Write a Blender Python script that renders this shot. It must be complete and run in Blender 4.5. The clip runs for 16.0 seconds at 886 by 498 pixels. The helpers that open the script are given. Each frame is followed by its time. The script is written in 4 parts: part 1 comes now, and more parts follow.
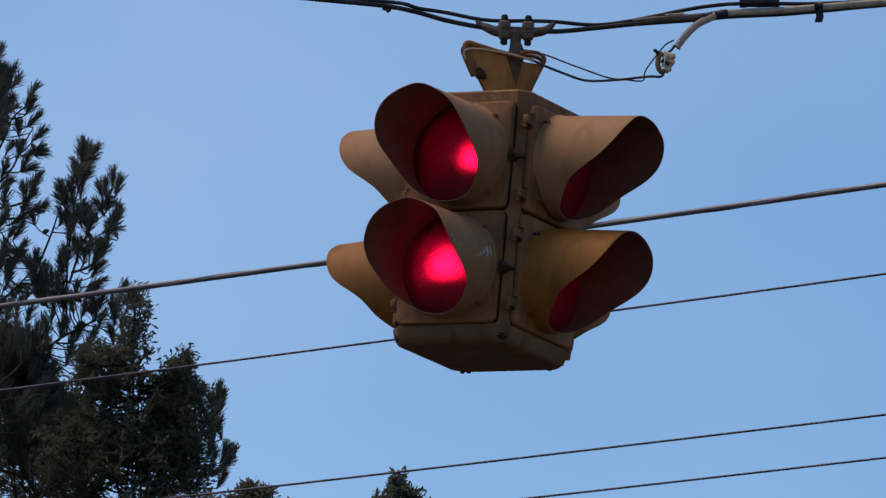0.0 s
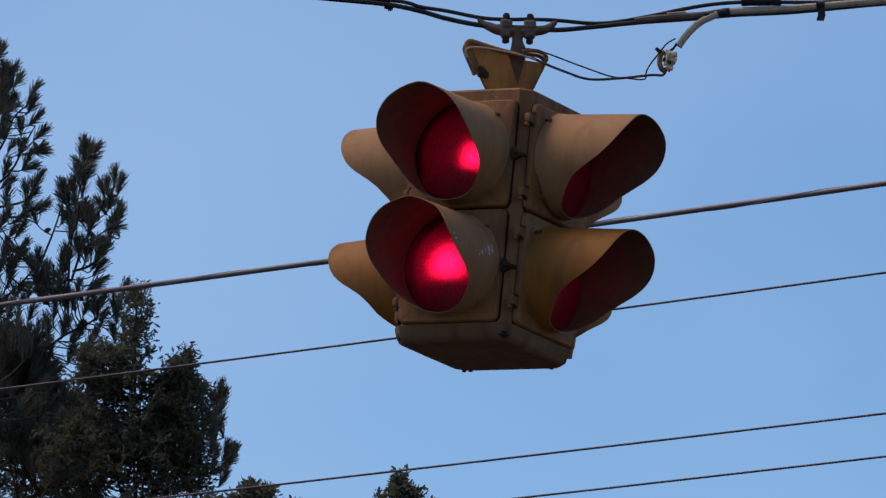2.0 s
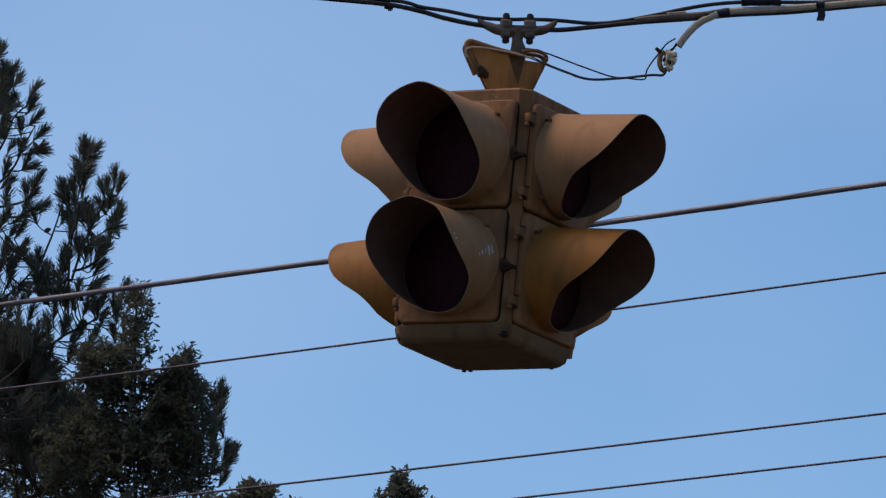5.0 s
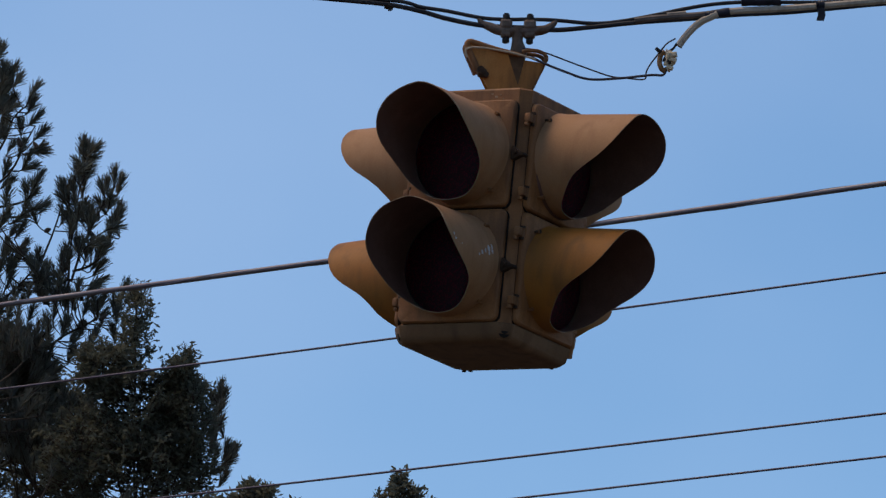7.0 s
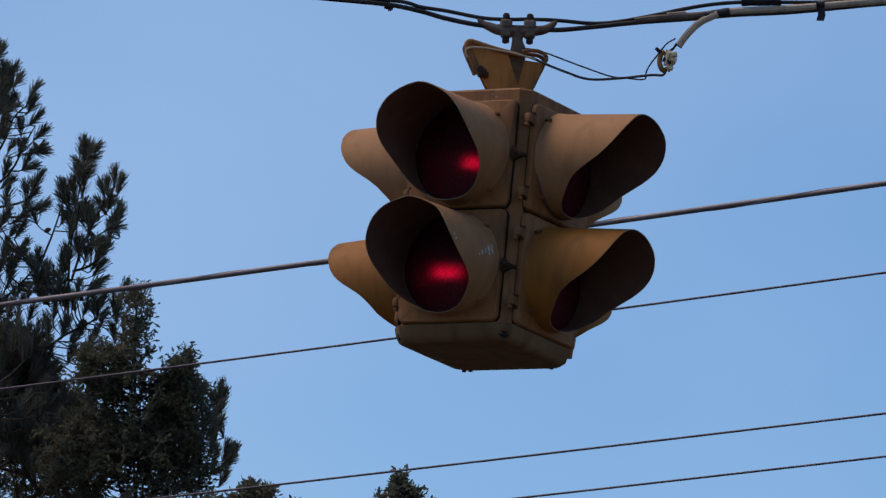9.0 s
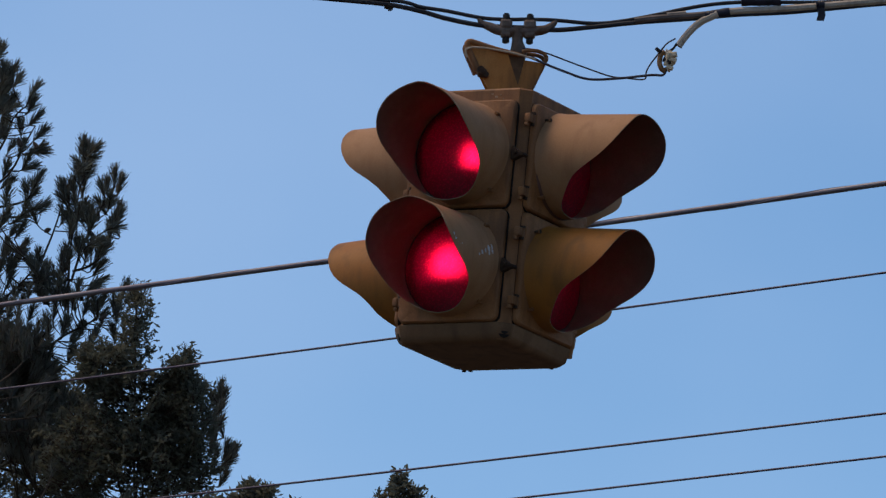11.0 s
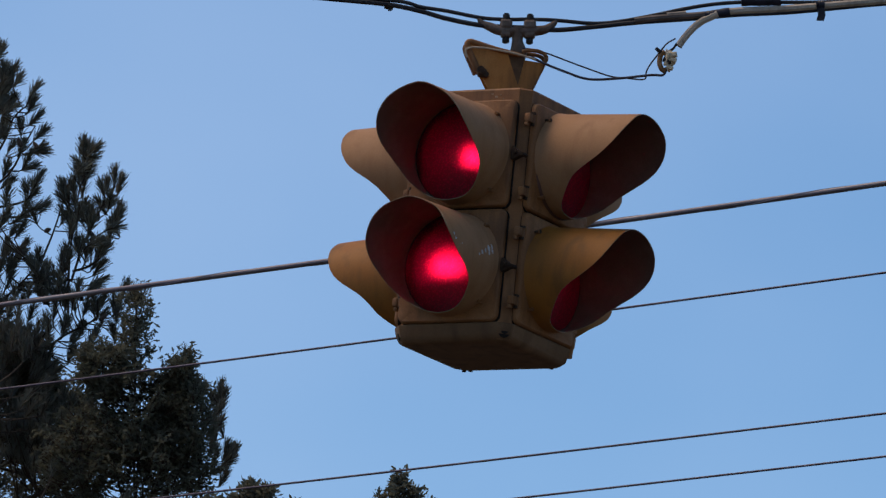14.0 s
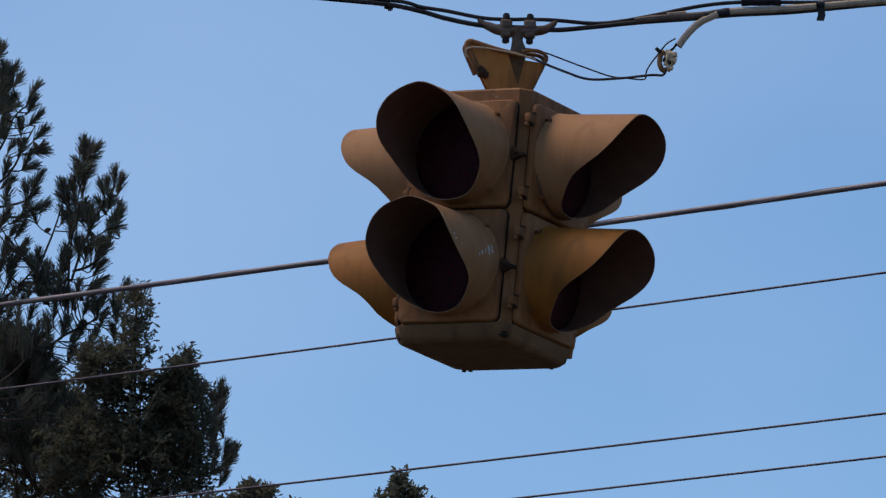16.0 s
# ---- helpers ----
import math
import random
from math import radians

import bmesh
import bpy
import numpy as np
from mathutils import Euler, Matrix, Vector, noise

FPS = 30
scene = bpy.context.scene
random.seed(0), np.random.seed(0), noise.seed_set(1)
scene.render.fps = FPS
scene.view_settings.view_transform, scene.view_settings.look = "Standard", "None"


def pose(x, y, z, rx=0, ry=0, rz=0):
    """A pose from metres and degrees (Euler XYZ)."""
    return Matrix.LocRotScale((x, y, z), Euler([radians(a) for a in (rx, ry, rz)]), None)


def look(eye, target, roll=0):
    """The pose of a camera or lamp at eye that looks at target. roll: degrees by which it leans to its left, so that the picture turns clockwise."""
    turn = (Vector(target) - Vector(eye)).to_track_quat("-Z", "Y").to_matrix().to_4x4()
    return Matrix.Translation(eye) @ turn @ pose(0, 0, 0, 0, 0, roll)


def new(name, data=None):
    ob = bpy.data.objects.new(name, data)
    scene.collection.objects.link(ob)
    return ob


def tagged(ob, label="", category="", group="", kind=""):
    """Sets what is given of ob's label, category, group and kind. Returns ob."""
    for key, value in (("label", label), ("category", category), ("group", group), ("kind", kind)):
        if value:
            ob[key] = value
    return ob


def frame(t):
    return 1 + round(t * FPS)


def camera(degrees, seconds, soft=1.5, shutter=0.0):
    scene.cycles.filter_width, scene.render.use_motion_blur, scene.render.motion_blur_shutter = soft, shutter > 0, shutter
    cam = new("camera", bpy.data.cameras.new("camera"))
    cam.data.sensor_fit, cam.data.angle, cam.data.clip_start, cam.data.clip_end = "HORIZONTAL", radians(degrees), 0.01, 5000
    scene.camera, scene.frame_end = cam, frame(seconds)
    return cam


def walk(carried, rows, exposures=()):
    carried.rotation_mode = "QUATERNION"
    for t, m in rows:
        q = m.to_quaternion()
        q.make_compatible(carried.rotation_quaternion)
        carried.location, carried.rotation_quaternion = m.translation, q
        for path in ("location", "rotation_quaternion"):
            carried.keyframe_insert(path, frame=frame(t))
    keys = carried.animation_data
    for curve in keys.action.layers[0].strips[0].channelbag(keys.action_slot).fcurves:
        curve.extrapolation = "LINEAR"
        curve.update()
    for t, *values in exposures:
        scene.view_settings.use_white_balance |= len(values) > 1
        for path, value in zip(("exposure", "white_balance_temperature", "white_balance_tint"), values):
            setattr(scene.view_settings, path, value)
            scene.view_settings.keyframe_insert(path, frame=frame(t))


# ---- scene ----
EYE = (0.0, 0.0, 1.6)
cam = camera(6.2, 16.0, soft=1.35)


def aim(right, up):
    """The camera's pose on its tripod, turned by small angles in degrees from its resting aim."""
    p, y = radians(12.4 + up), radians(right)
    way = Vector((math.sin(y) * math.cos(p), math.cos(y) * math.cos(p), math.sin(p)))
    return look(EYE, Vector(EYE) + 20 * way, 2.0)


# the hand leaves the tripod in the first second, then the camera rests
walk(cam, [(0.0, aim(0.0125, 0.0107)), (0.3, aim(0.0085, 0.004)), (0.5, aim(0.0055, 0.001)), (1.0, aim(0, -0.003)),
           (1.5, aim(0, -0.001)), (2.0, aim(0, 0)), (16.0, aim(0, 0))])

# ---- sky and light ----
SUN_UP, SUN_ROUND = 61.0, 279.0
world = bpy.data.worlds.new("world")
scene.world = world
world.use_nodes = True
wn = world.node_tree.nodes
sky = wn.new("ShaderNodeTexSky")
sky.sky_type, sky.sun_disc = "NISHITA", False
sky.sun_elevation, sky.sun_rotation = radians(SUN_UP), radians(SUN_ROUND)
sky.altitude, sky.air_density, sky.dust_density, sky.ozone_density = 300, 0.9, 0.03, 2.6
deep = wn.new("ShaderNodeHueSaturation")
deep.inputs["Saturation"].default_value = 1.13
world.node_tree.links.new(sky.outputs[0], deep.inputs["Color"])
# thin high cirrus all over the sky
place, turn_up, cirrus, veil, milky = (wn.new("ShaderNode" + k) for k in ("TexCoord", "Mapping", "TexNoise", "MapRange", "Mix"))
turn_up.inputs["Scale"].default_value, turn_up.inputs["Location"].default_value = (6, 6, 9.6), (6.4, 4.84, 1.27)
cirrus.inputs["Scale"].default_value, cirrus.inputs["Detail"].default_value, cirrus.inputs["Roughness"].default_value = 1.0, 4, 0.45
for i, v in ((1, 0.4), (2, 0.66), (3, 0.0), (4, 0.32)):
    veil.inputs[i].default_value = v
milky.data_type = "RGBA"
milky.inputs[7].default_value = (3.8, 4.9, 6.9, 1)
for a, b in ((place.outputs["Generated"], turn_up.inputs[0]), (turn_up.outputs[0], cirrus.inputs["Vector"]), (cirrus.outputs[0], veil.inputs[0]),
             (veil.outputs[0], milky.inputs[0]), (deep.outputs[0], milky.inputs[6]), (milky.outputs[2], wn["Background"].inputs[0])):
    world.node_tree.links.new(a, b)
wn["Background"].inputs[1].default_value = 0.13
sun_data = bpy.data.lights.new("sun", "SUN")
sun_data.energy, sun_data.angle, sun_data.color = 2.6, radians(30), (1.0, 0.77, 0.54)
sun_lamp = new("sun", sun_data)
se, sr = radians(SUN_UP), radians(SUN_ROUND)
sun_from = Vector((math.sin(sr) * math.cos(se), math.cos(sr) * math.cos(se), math.sin(se)))
sun_lamp.matrix_world = look(sun_from * 50, (0, 0, 0))
scene.view_settings.exposure = 0.0


# ---- materials ----
def links_of(m):
    return m.node_tree.nodes, m.node_tree.links


def paint(name, base, worn, rough=0.55, metal=0.0, scale=40.0, grain=400.0, spread=(0.45, 0.7), bump=0.15, dirt=None, vary=0.0, sheen=0.25, grit=0.4, soiled=(0.48, 0.7)):
    """Two colours mixed by a broad noise, a fine grain in colour and relief, and streaks of dirt if given."""
    m = bpy.data.materials.new(name)
    m.use_nodes = True
    n, l = links_of(m)
    b = n["Principled BSDF"]
    co = n.new("ShaderNodeTexCoord")
    big = n.new("ShaderNodeTexNoise")
    big.inputs["Scale"].default_value, big.inputs["Detail"].default_value = scale, 6
    fine = n.new("ShaderNodeTexNoise")
    fine.inputs["Scale"].default_value, fine.inputs["Detail"].default_value = grain, 4
    l.new(co.outputs["Object"], big.inputs["Vector"])
    l.new(co.outputs["Object"], fine.inputs["Vector"])
    ramp = n.new("ShaderNodeValToRGB")
    ramp.color_ramp.elements[0].position, ramp.color_ramp.elements[1].position = spread
    ramp.color_ramp.elements[0].color, ramp.color_ramp.elements[1].color = (*base, 1), (*worn, 1)
    l.new(big.outputs["Fac"], ramp.inputs["Fac"])
    grainy = n.new("ShaderNodeMix")
    grainy.data_type, grainy.blend_type = "RGBA", "MULTIPLY"
    grainy.inputs[0].default_value = grit
    l.new(ramp.outputs["Color"], grainy.inputs[6])
    fr = n.new("ShaderNodeValToRGB")
    fr.color_ramp.elements[0].position, fr.color_ramp.elements[1].position = 0.3, 0.7
    fr.color_ramp.elements[0].color, fr.color_ramp.elements[1].color = (0.55, 0.52, 0.5, 1), (1.25, 1.22, 1.2, 1)
    l.new(fine.outputs["Fac"], fr.inputs["Fac"])
    l.new(fr.outputs["Color"], grainy.inputs[7])
    out = grainy.outputs[2]
    if dirt:
        stretch = n.new("ShaderNodeMapping")
        stretch.inputs["Scale"].default_value = (28, 28, 6)
        l.new(co.outputs["Object"], stretch.inputs["Vector"])
        run = n.new("ShaderNodeTexNoise")
        run.inputs["Scale"].default_value, run.inputs["Detail"].default_value = 1.0, 7
        l.new(stretch.outputs[0], run.inputs["Vector"])
        mask = n.new("ShaderNodeValToRGB")
        mask.color_ramp.elements[0].position, mask.color_ramp.elements[1].position = soiled
        mask.color_ramp.elements[1].color = (0.75, 0.75, 0.75, 1)
        l.new(run.outputs["Fac"], mask.inputs["Fac"])
        soil = n.new("ShaderNodeMix")
        soil.data_type = "RGBA"
        l.new(mask.outputs["Color"], soil.inputs[0])
        l.new(out, soil.inputs[6])
        soil.inputs[7].default_value = (*dirt, 1)
        out = soil.outputs[2]
    if vary:
        geo = n.new("ShaderNodeNewGeometry")
        hsv = n.new("ShaderNodeHueSaturation")
        mul = n.new("ShaderNodeMapRange")
        mul.inputs[3].default_value, mul.inputs[4].default_value = 1 - vary, 1 + vary
        l.new(geo.outputs["Random Per Island"], mul.inputs[0])
        l.new(mul.outputs[0], hsv.inputs["Value"])
        l.new(out, hsv.inputs["Color"])
        out = hsv.outputs[0]
    l.new(out, b.inputs["Base Color"])
    b.inputs["Roughness"].default_value, b.inputs["Metallic"].default_value = rough, metal
    b.inputs["Specular IOR Level"].default_value = sheen
    if bump:
        bp = n.new("ShaderNodeBump")
        bp.inputs["Strength"].default_value, bp.inputs["Distance"].default_value = bump, 0.002
        l.new(fine.outputs["Fac"], bp.inputs["Height"])
        l.new(bp.outputs[0], b.inputs["Normal"])
    return m


CAST = paint("weathered_ochre_casting", (0.214, 0.09, 0.031), (0.26, 0.119, 0.048), 0.65, dirt=(0.06, 0.027, 0.011), scale=14, soiled=(0.49, 0.72))
FADED = paint("chalky_faded_ochre_sheet", (0.302, 0.152, 0.069), (0.34, 0.182, 0.092), 0.75, scale=9, grain=260, dirt=(0.21, 0.1, 0.043), grit=0.16, soiled=(0.5, 0.75))
OCHRE = paint("ochre_enamel_sheet", (0.252, 0.092, 0.0125), (0.284, 0.111, 0.02), 0.65, scale=9, grain=260, dirt=(0.145, 0.056, 0.012), grit=0.18)
# a darker ochre than the body's, for the base pan
PAN = paint("dark_ochre_casting", (0.138, 0.071, 0.032), (0.17, 0.092, 0.046), 0.75, dirt=(0.07, 0.034, 0.015), scale=11)
# near-black for the corner plugs and for the shade in the door gaps
NEAR_BLACK = paint("near_black_brown", (0.012, 0.008, 0.006), (0.018, 0.012, 0.009), 0.9, scale=40)
BRACKET = paint("dull_orange_ochre_bracket", (0.41, 0.163, 0.036), (0.46, 0.2, 0.054), 0.65, scale=14, dirt=(0.1, 0.045, 0.012))
BLACKED = paint("matt_black_visor_lining", (0.122, 0.062, 0.047), (0.147, 0.078, 0.06), 0.9, scale=25, bump=0.1)
# pale worn metal of scratches; on visor rims it paints a bright edge highlight
PALE_EDGE = paint("pale_scratch_and_rim_highlight", (0.2, 0.12, 0.065), (0.34, 0.24, 0.16), 0.6, scale=60)
BARE = paint("bare_paint_chip", (0.4, 0.4, 0.39), (0.52, 0.51, 0.49), 0.5, scale=60)
RUBBER = paint("black_rubber", (0.016, 0.012, 0.011), (0.026, 0.021, 0.019), 0.6, scale=50)
DARK_IRON = paint("dark_galvanised_iron", (0.115, 0.082, 0.064), (0.2, 0.155, 0.125), 0.55, 0.4, scale=60, dirt=(0.075, 0.042, 0.026))
# brown darkened to put the shadow between the hanger plates into the colour
STEM = paint("shadow_brown_stem", (0.085, 0.042, 0.017), (0.13, 0.068, 0.03), 0.7, scale=40)
RUST = paint("rusty_screw", (0.034, 0.019, 0.011), (0.065, 0.037, 0.02), 0.8, scale=80)
JACKET = paint("tan_grey_cable_jacket", (0.39, 0.31, 0.235), (0.48, 0.39, 0.305), 0.7, scale=30, dirt=(0.06, 0.05, 0.05))
CORE = paint("dull_brown_cable_core", (0.095, 0.07, 0.058), (0.15, 0.115, 0.098), 0.6, scale=30)
TAPE = paint("black_vinyl_tape", (0.013, 0.012, 0.02), (0.025, 0.022, 0.035), 0.4, scale=60)
LEAD = paint("weathered_grey_lead_wire", (0.04, 0.034, 0.045), (0.065, 0.056, 0.068), 0.5, scale=40)
BLACK_WIRE = paint("black_insulated_wire", (0.014, 0.013, 0.016), (0.03, 0.028, 0.03), 0.5, scale=40)
PALE_WIRE = paint("pale_tan_wire", (0.33, 0.26, 0.18), (0.4, 0.33, 0.25), 0.6, scale=60)
CERAMIC = paint("dirty_cream_connector", (0.5, 0.39, 0.25), (0.6, 0.5, 0.37), 0.6, scale=70, dirt=(0.15, 0.085, 0.04))
BROWN_CLAMP = paint("brown_oxidised_clamp", (0.2, 0.1, 0.04), (0.27, 0.145, 0.065), 0.6, 0.3, scale=70)
ALU = paint("weathered_aluminium_conductor", (0.12, 0.105, 0.125), (0.17, 0.155, 0.17), 0.5, 0.55, scale=6, grain=150)
LINE = paint("dull_line_wire", (0.06, 0.048, 0.07), (0.095, 0.08, 0.105), 0.45, 0.4, scale=6, grain=150)
BARK = paint("grey_brown_bark", (0.045, 0.032, 0.024), (0.08, 0.06, 0.046), 0.9, scale=9, grain=60, bump=0.8)
NEEDLE = paint("dark_pine_needles", (0.105, 0.103, 0.081), (0.145, 0.143, 0.115), 0.7, scale=1.6, grain=20, bump=0, vary=0.2)
LEAF = paint("dark_oak_leaves", (0.102, 0.105, 0.077), (0.13, 0.132, 0.098), 0.8, scale=1.6, grain=20, bump=0, vary=0.2, sheen=0.15)
CONE = paint("brown_pine_cone", (0.045, 0.032, 0.025), (0.08, 0.055, 0.04), 0.8, scale=40)
GRASS = paint("dry_grass_ground", (0.065, 0.056, 0.03), (0.09, 0.075, 0.044), 0.95, scale=0.4, grain=6)
ASPHALT = paint("worn_asphalt", (0.05, 0.047, 0.043), (0.066, 0.062, 0.056), 0.9, scale=1.5, grain=80)
POLE = paint("weathered_pole_timber", (0.13, 0.1, 0.075), (0.2, 0.165, 0.13), 0.85, scale=5, grain=40)
SHADE_TIN = paint("black_lamp_shade_tin", (0.01, 0.008, 0.008), (0.014, 0.011, 0.01), 0.9, scale=50, bump=0)
HOUSING = paint("dark_lamp_housing", (0.022, 0.012, 0.013), (0.03, 0.017, 0.018), 0.8, scale=30, bump=0)
REFLECTOR = paint("dulled_reflector_metal", (0.014, 0.012, 0.012), (0.02, 0.018, 0.018), 0.5, 0.0, scale=30, bump=0)


def leafy(m, share):
    """Lets part of the light through a leaf's material."""
    n, l = links_of(m)
    b, out = n["Principled BSDF"], n["Material Output"]
    thin, mix = n.new("ShaderNodeBsdfTranslucent"), n.new("ShaderNodeMixShader")
    mix.inputs[0].default_value = share
    l.new(b.inputs["Base Color"].links[0].from_socket, thin.inputs["Color"])
    l.new(b.outputs[0], mix.inputs[1])
    l.new(thin.outputs[0], mix.inputs[2])
    l.new(mix.outputs[0], out.inputs[0])


leafy(NEEDLE, 0.3)
leafy(LEAF, 0.5)


def red_lens():
    """Prismatic red glass: it scatters part of the lamp's light and lets the rest through, blurred."""
    m = bpy.data.materials.new("red_prismatic_glass")
    m.use_nodes = True
    n, l = links_of(m)
    n.remove(n["Principled BSDF"])
    co = n.new("ShaderNodeTexCoord")
    vor = n.new("ShaderNodeTexVoronoi")
    vor.inputs["Scale"].default_value = 200
    l.new(co.outputs["Object"], vor.inputs["Vector"])
    bp = n.new("ShaderNodeBump")
    bp.inputs["Strength"].default_value, bp.inputs["Distance"].default_value = 0.12, 0.002
    l.new(vor.outputs["Distance"], bp.inputs["Height"])
    ref = n.new("ShaderNodeBsdfRefraction")
    ref.inputs["Color"].default_value = (0.85, 0.004, 0.07, 1)
    ref.inputs["Roughness"].default_value, ref.inputs["IOR"].default_value = 0.7, 1.45
    tra = n.new("ShaderNodeBsdfTranslucent")
    tra.inputs["Color"].default_value = (0.6, 0.001, 0.056, 1)
    gl = n.new("ShaderNodeBsdfGlossy")
    gl.inputs["Color"].default_value, gl.inputs["Roughness"].default_value = (0.8, 0.5, 0.6, 1), 0.75
    pebble = n.new("ShaderNodeMapRange")
    pebble.inputs[1].default_value, pebble.inputs[2].default_value = 0.05, 0.6
    pebble.inputs[3].default_value, pebble.inputs[4].default_value = 1.1, 0.66
    l.new(vor.outputs["Distance"], pebble.inputs[0])
    for s in (ref, tra):
        tint = n.new("ShaderNodeMix")
        tint.data_type, tint.blend_type = "RGBA", "MULTIPLY"
        tint.inputs[0].default_value = 1.0
        tint.inputs[6].default_value = s.inputs["Color"].default_value
        l.new(pebble.outputs[0], tint.inputs[7])
        l.new(tint.outputs[2], s.inputs["Color"])
    for s in (ref, gl):
        l.new(bp.outputs[0], s.inputs["Normal"])
    a = n.new("ShaderNodeMixShader")
    a.inputs[0].default_value = 0.28
    l.new(ref.outputs[0], a.inputs[1])
    l.new(tra.outputs[0], a.inputs[2])
    c = n.new("ShaderNodeMixShader")
    c.inputs[0].default_value = 0.032
    l.new(a.outputs[0], c.inputs[1])
    l.new(gl.outputs[0], c.inputs[2])
    l.new(c.outputs[0], n["Material Output"].inputs[0])
    return m


def glowing(name, colour, strength):
    m = bpy.data.materials.new(name)
    m.use_nodes = True
    b = m.node_tree.nodes["Principled BSDF"]
    b.inputs["Base Color"].default_value = (0.8, 0.8, 0.8, 1)
    b.inputs["Emission Color"].default_value, b.inputs["Emission Strength"].default_value = (*colour, 1), strength
    return m


def graded_dimmer():
    """Glass that is clear at its lower rim and black from 4 cm above it."""
    m = bpy.data.materials.new("graded_dimming_glass")
    m.use_nodes = True
    n, l = links_of(m)
    n.remove(n["Principled BSDF"])
    co = n.new("ShaderNodeTexCoord")
    xyz = n.new("ShaderNodeSeparateXYZ")
    span = n.new("ShaderNodeMapRange")
    span.inputs[1].default_value, span.inputs[2].default_value = -0.062, -0.022
    ramp = n.new("ShaderNodeValToRGB")
    e = ramp.color_ramp.elements
    e[0].position, e[0].color = 0.0, (1, 1, 1, 1)
    e[1].position, e[1].color = 1.0, (0, 0, 0, 1)
    for at, v in ((0.25, 0.55), (0.5, 0.25), (0.75, 0.08)):
        e.new(at).color = (v, v, v, 1)
    clear, black, mix = n.new("ShaderNodeBsdfTransparent"), n.new("ShaderNodeBsdfDiffuse"), n.new("ShaderNodeMixShader")
    black.inputs[0].default_value = (0.008, 0.007, 0.007, 1)
    l.new(co.outputs["Object"], xyz.inputs[0])
    l.new(xyz.outputs["Z"], span.inputs[0])
    l.new(span.outputs[0], ramp.inputs["Fac"])
    l.new(ramp.outputs["Color"], mix.inputs[0])
    l.new(black.outputs[0], mix.inputs[1])
    l.new(clear.outputs[0], mix.inputs[2])
    l.new(mix.outputs[0], n["Material Output"].inputs[0])
    return m


RED_GLASS = red_lens()
DIMMER = graded_dimmer()
BULB = glowing("lit_frosted_bulb", (1.0, 0.72, 0.52), 10.5)


# ---- mesh helpers ----
def part(name, bm, material, parent=None, label="", m=None, smooth=False):
    """Links a bmesh as one mesh object under a thing or a part."""
    me = bpy.data.meshes.new(name)
    bmesh.ops.recalc_face_normals(bm, faces=bm.faces)
    bm.to_mesh(me)
    bm.free()
    for s in material if isinstance(material, (list, tuple)) else [material]:
        me.materials.append(s)
    if smooth:
        for p in me.polygons:
            p.use_smooth = True
        me.set_sharp_from_angle(angle=radians(38))
    ob = new(name, me)
    ob.parent = parent
    if m is not None:
        ob.matrix_basis = m
    return tagged(ob, label)


def raw(name, verts, faces, material, parent=None, label="", kind="", smooth=False):
    me = bpy.data.meshes.new(name)
    me.from_pydata(verts, [], faces)
    me.materials.append(material)
    if smooth:
        for p in me.polygons:
            p.use_smooth = True
    ob = new(name, me)
    ob.parent = parent
    return tagged(ob, label, kind=kind)


def add_box(bm, centre, size, bevel=0.0, m=None):
    made = bmesh.ops.create_cube(bm, size=1.0, matrix=Matrix.Translation(centre) @ Matrix.Diagonal((*size, 1)))["verts"]
    if bevel:
        edges = list({e for v in made for e in v.link_edges})
        made = bmesh.ops.bevel(bm, geom=edges, offset=bevel, segments=2, affect="EDGES", profile=0.5)["verts"] + [v for v in made if v.is_valid]
    if m is not None:
        bmesh.ops.transform(bm, matrix=m, verts=list({v for v in made if v.is_valid}))


def add_cyl(bm, a, b, r1, r2=None, seg=16):
    a, b = Vector(a), Vector(b)
    m = Matrix.Translation((a + b) / 2) @ (b - a).to_track_quat("Z", "Y").to_matrix().to_4x4()
    bmesh.ops.create_cone(bm, cap_ends=True, segments=seg, radius1=r1, radius2=r1 if r2 is None else r2, depth=(b - a).length, matrix=m)


def loft(bm, rings, closed=True, slots=None):
    """Quads between rings of equal length."""
    vs = [[bm.verts.new(p) for p in ring] for ring in rings]
    k = len(rings[0])
    for i in range(len(vs) - 1):
        for j in range(k if closed else k - 1):
            f = bm.faces.new((vs[i][j], vs[i][(j + 1) % k], vs[i + 1][(j + 1) % k], vs[i + 1][j]))
            if slots:
                f.material_index = slots[i]
    return vs


def curve_points(points, steps=6):
    """A smooth line through points."""
    p = [Vector(q) for q in points]
    p = [2 * p[0] - p[1], *p, 2 * p[-1] - p[-2]]
    out = []
    for i in range(1, len(p) - 2):
        for s in range(steps):
            t = s / steps
            out.append(0.5 * ((2 * p[i]) + (p[i + 1] - p[i - 1]) * t + (2 * p[i - 1] - 5 * p[i] + 4 * p[i + 1] - p[i + 2]) * t * t
                              + (3 * p[i] - p[i - 1] - 3 * p[i + 1] + p[i + 2]) * t ** 3))
    return out + [p[-2]]


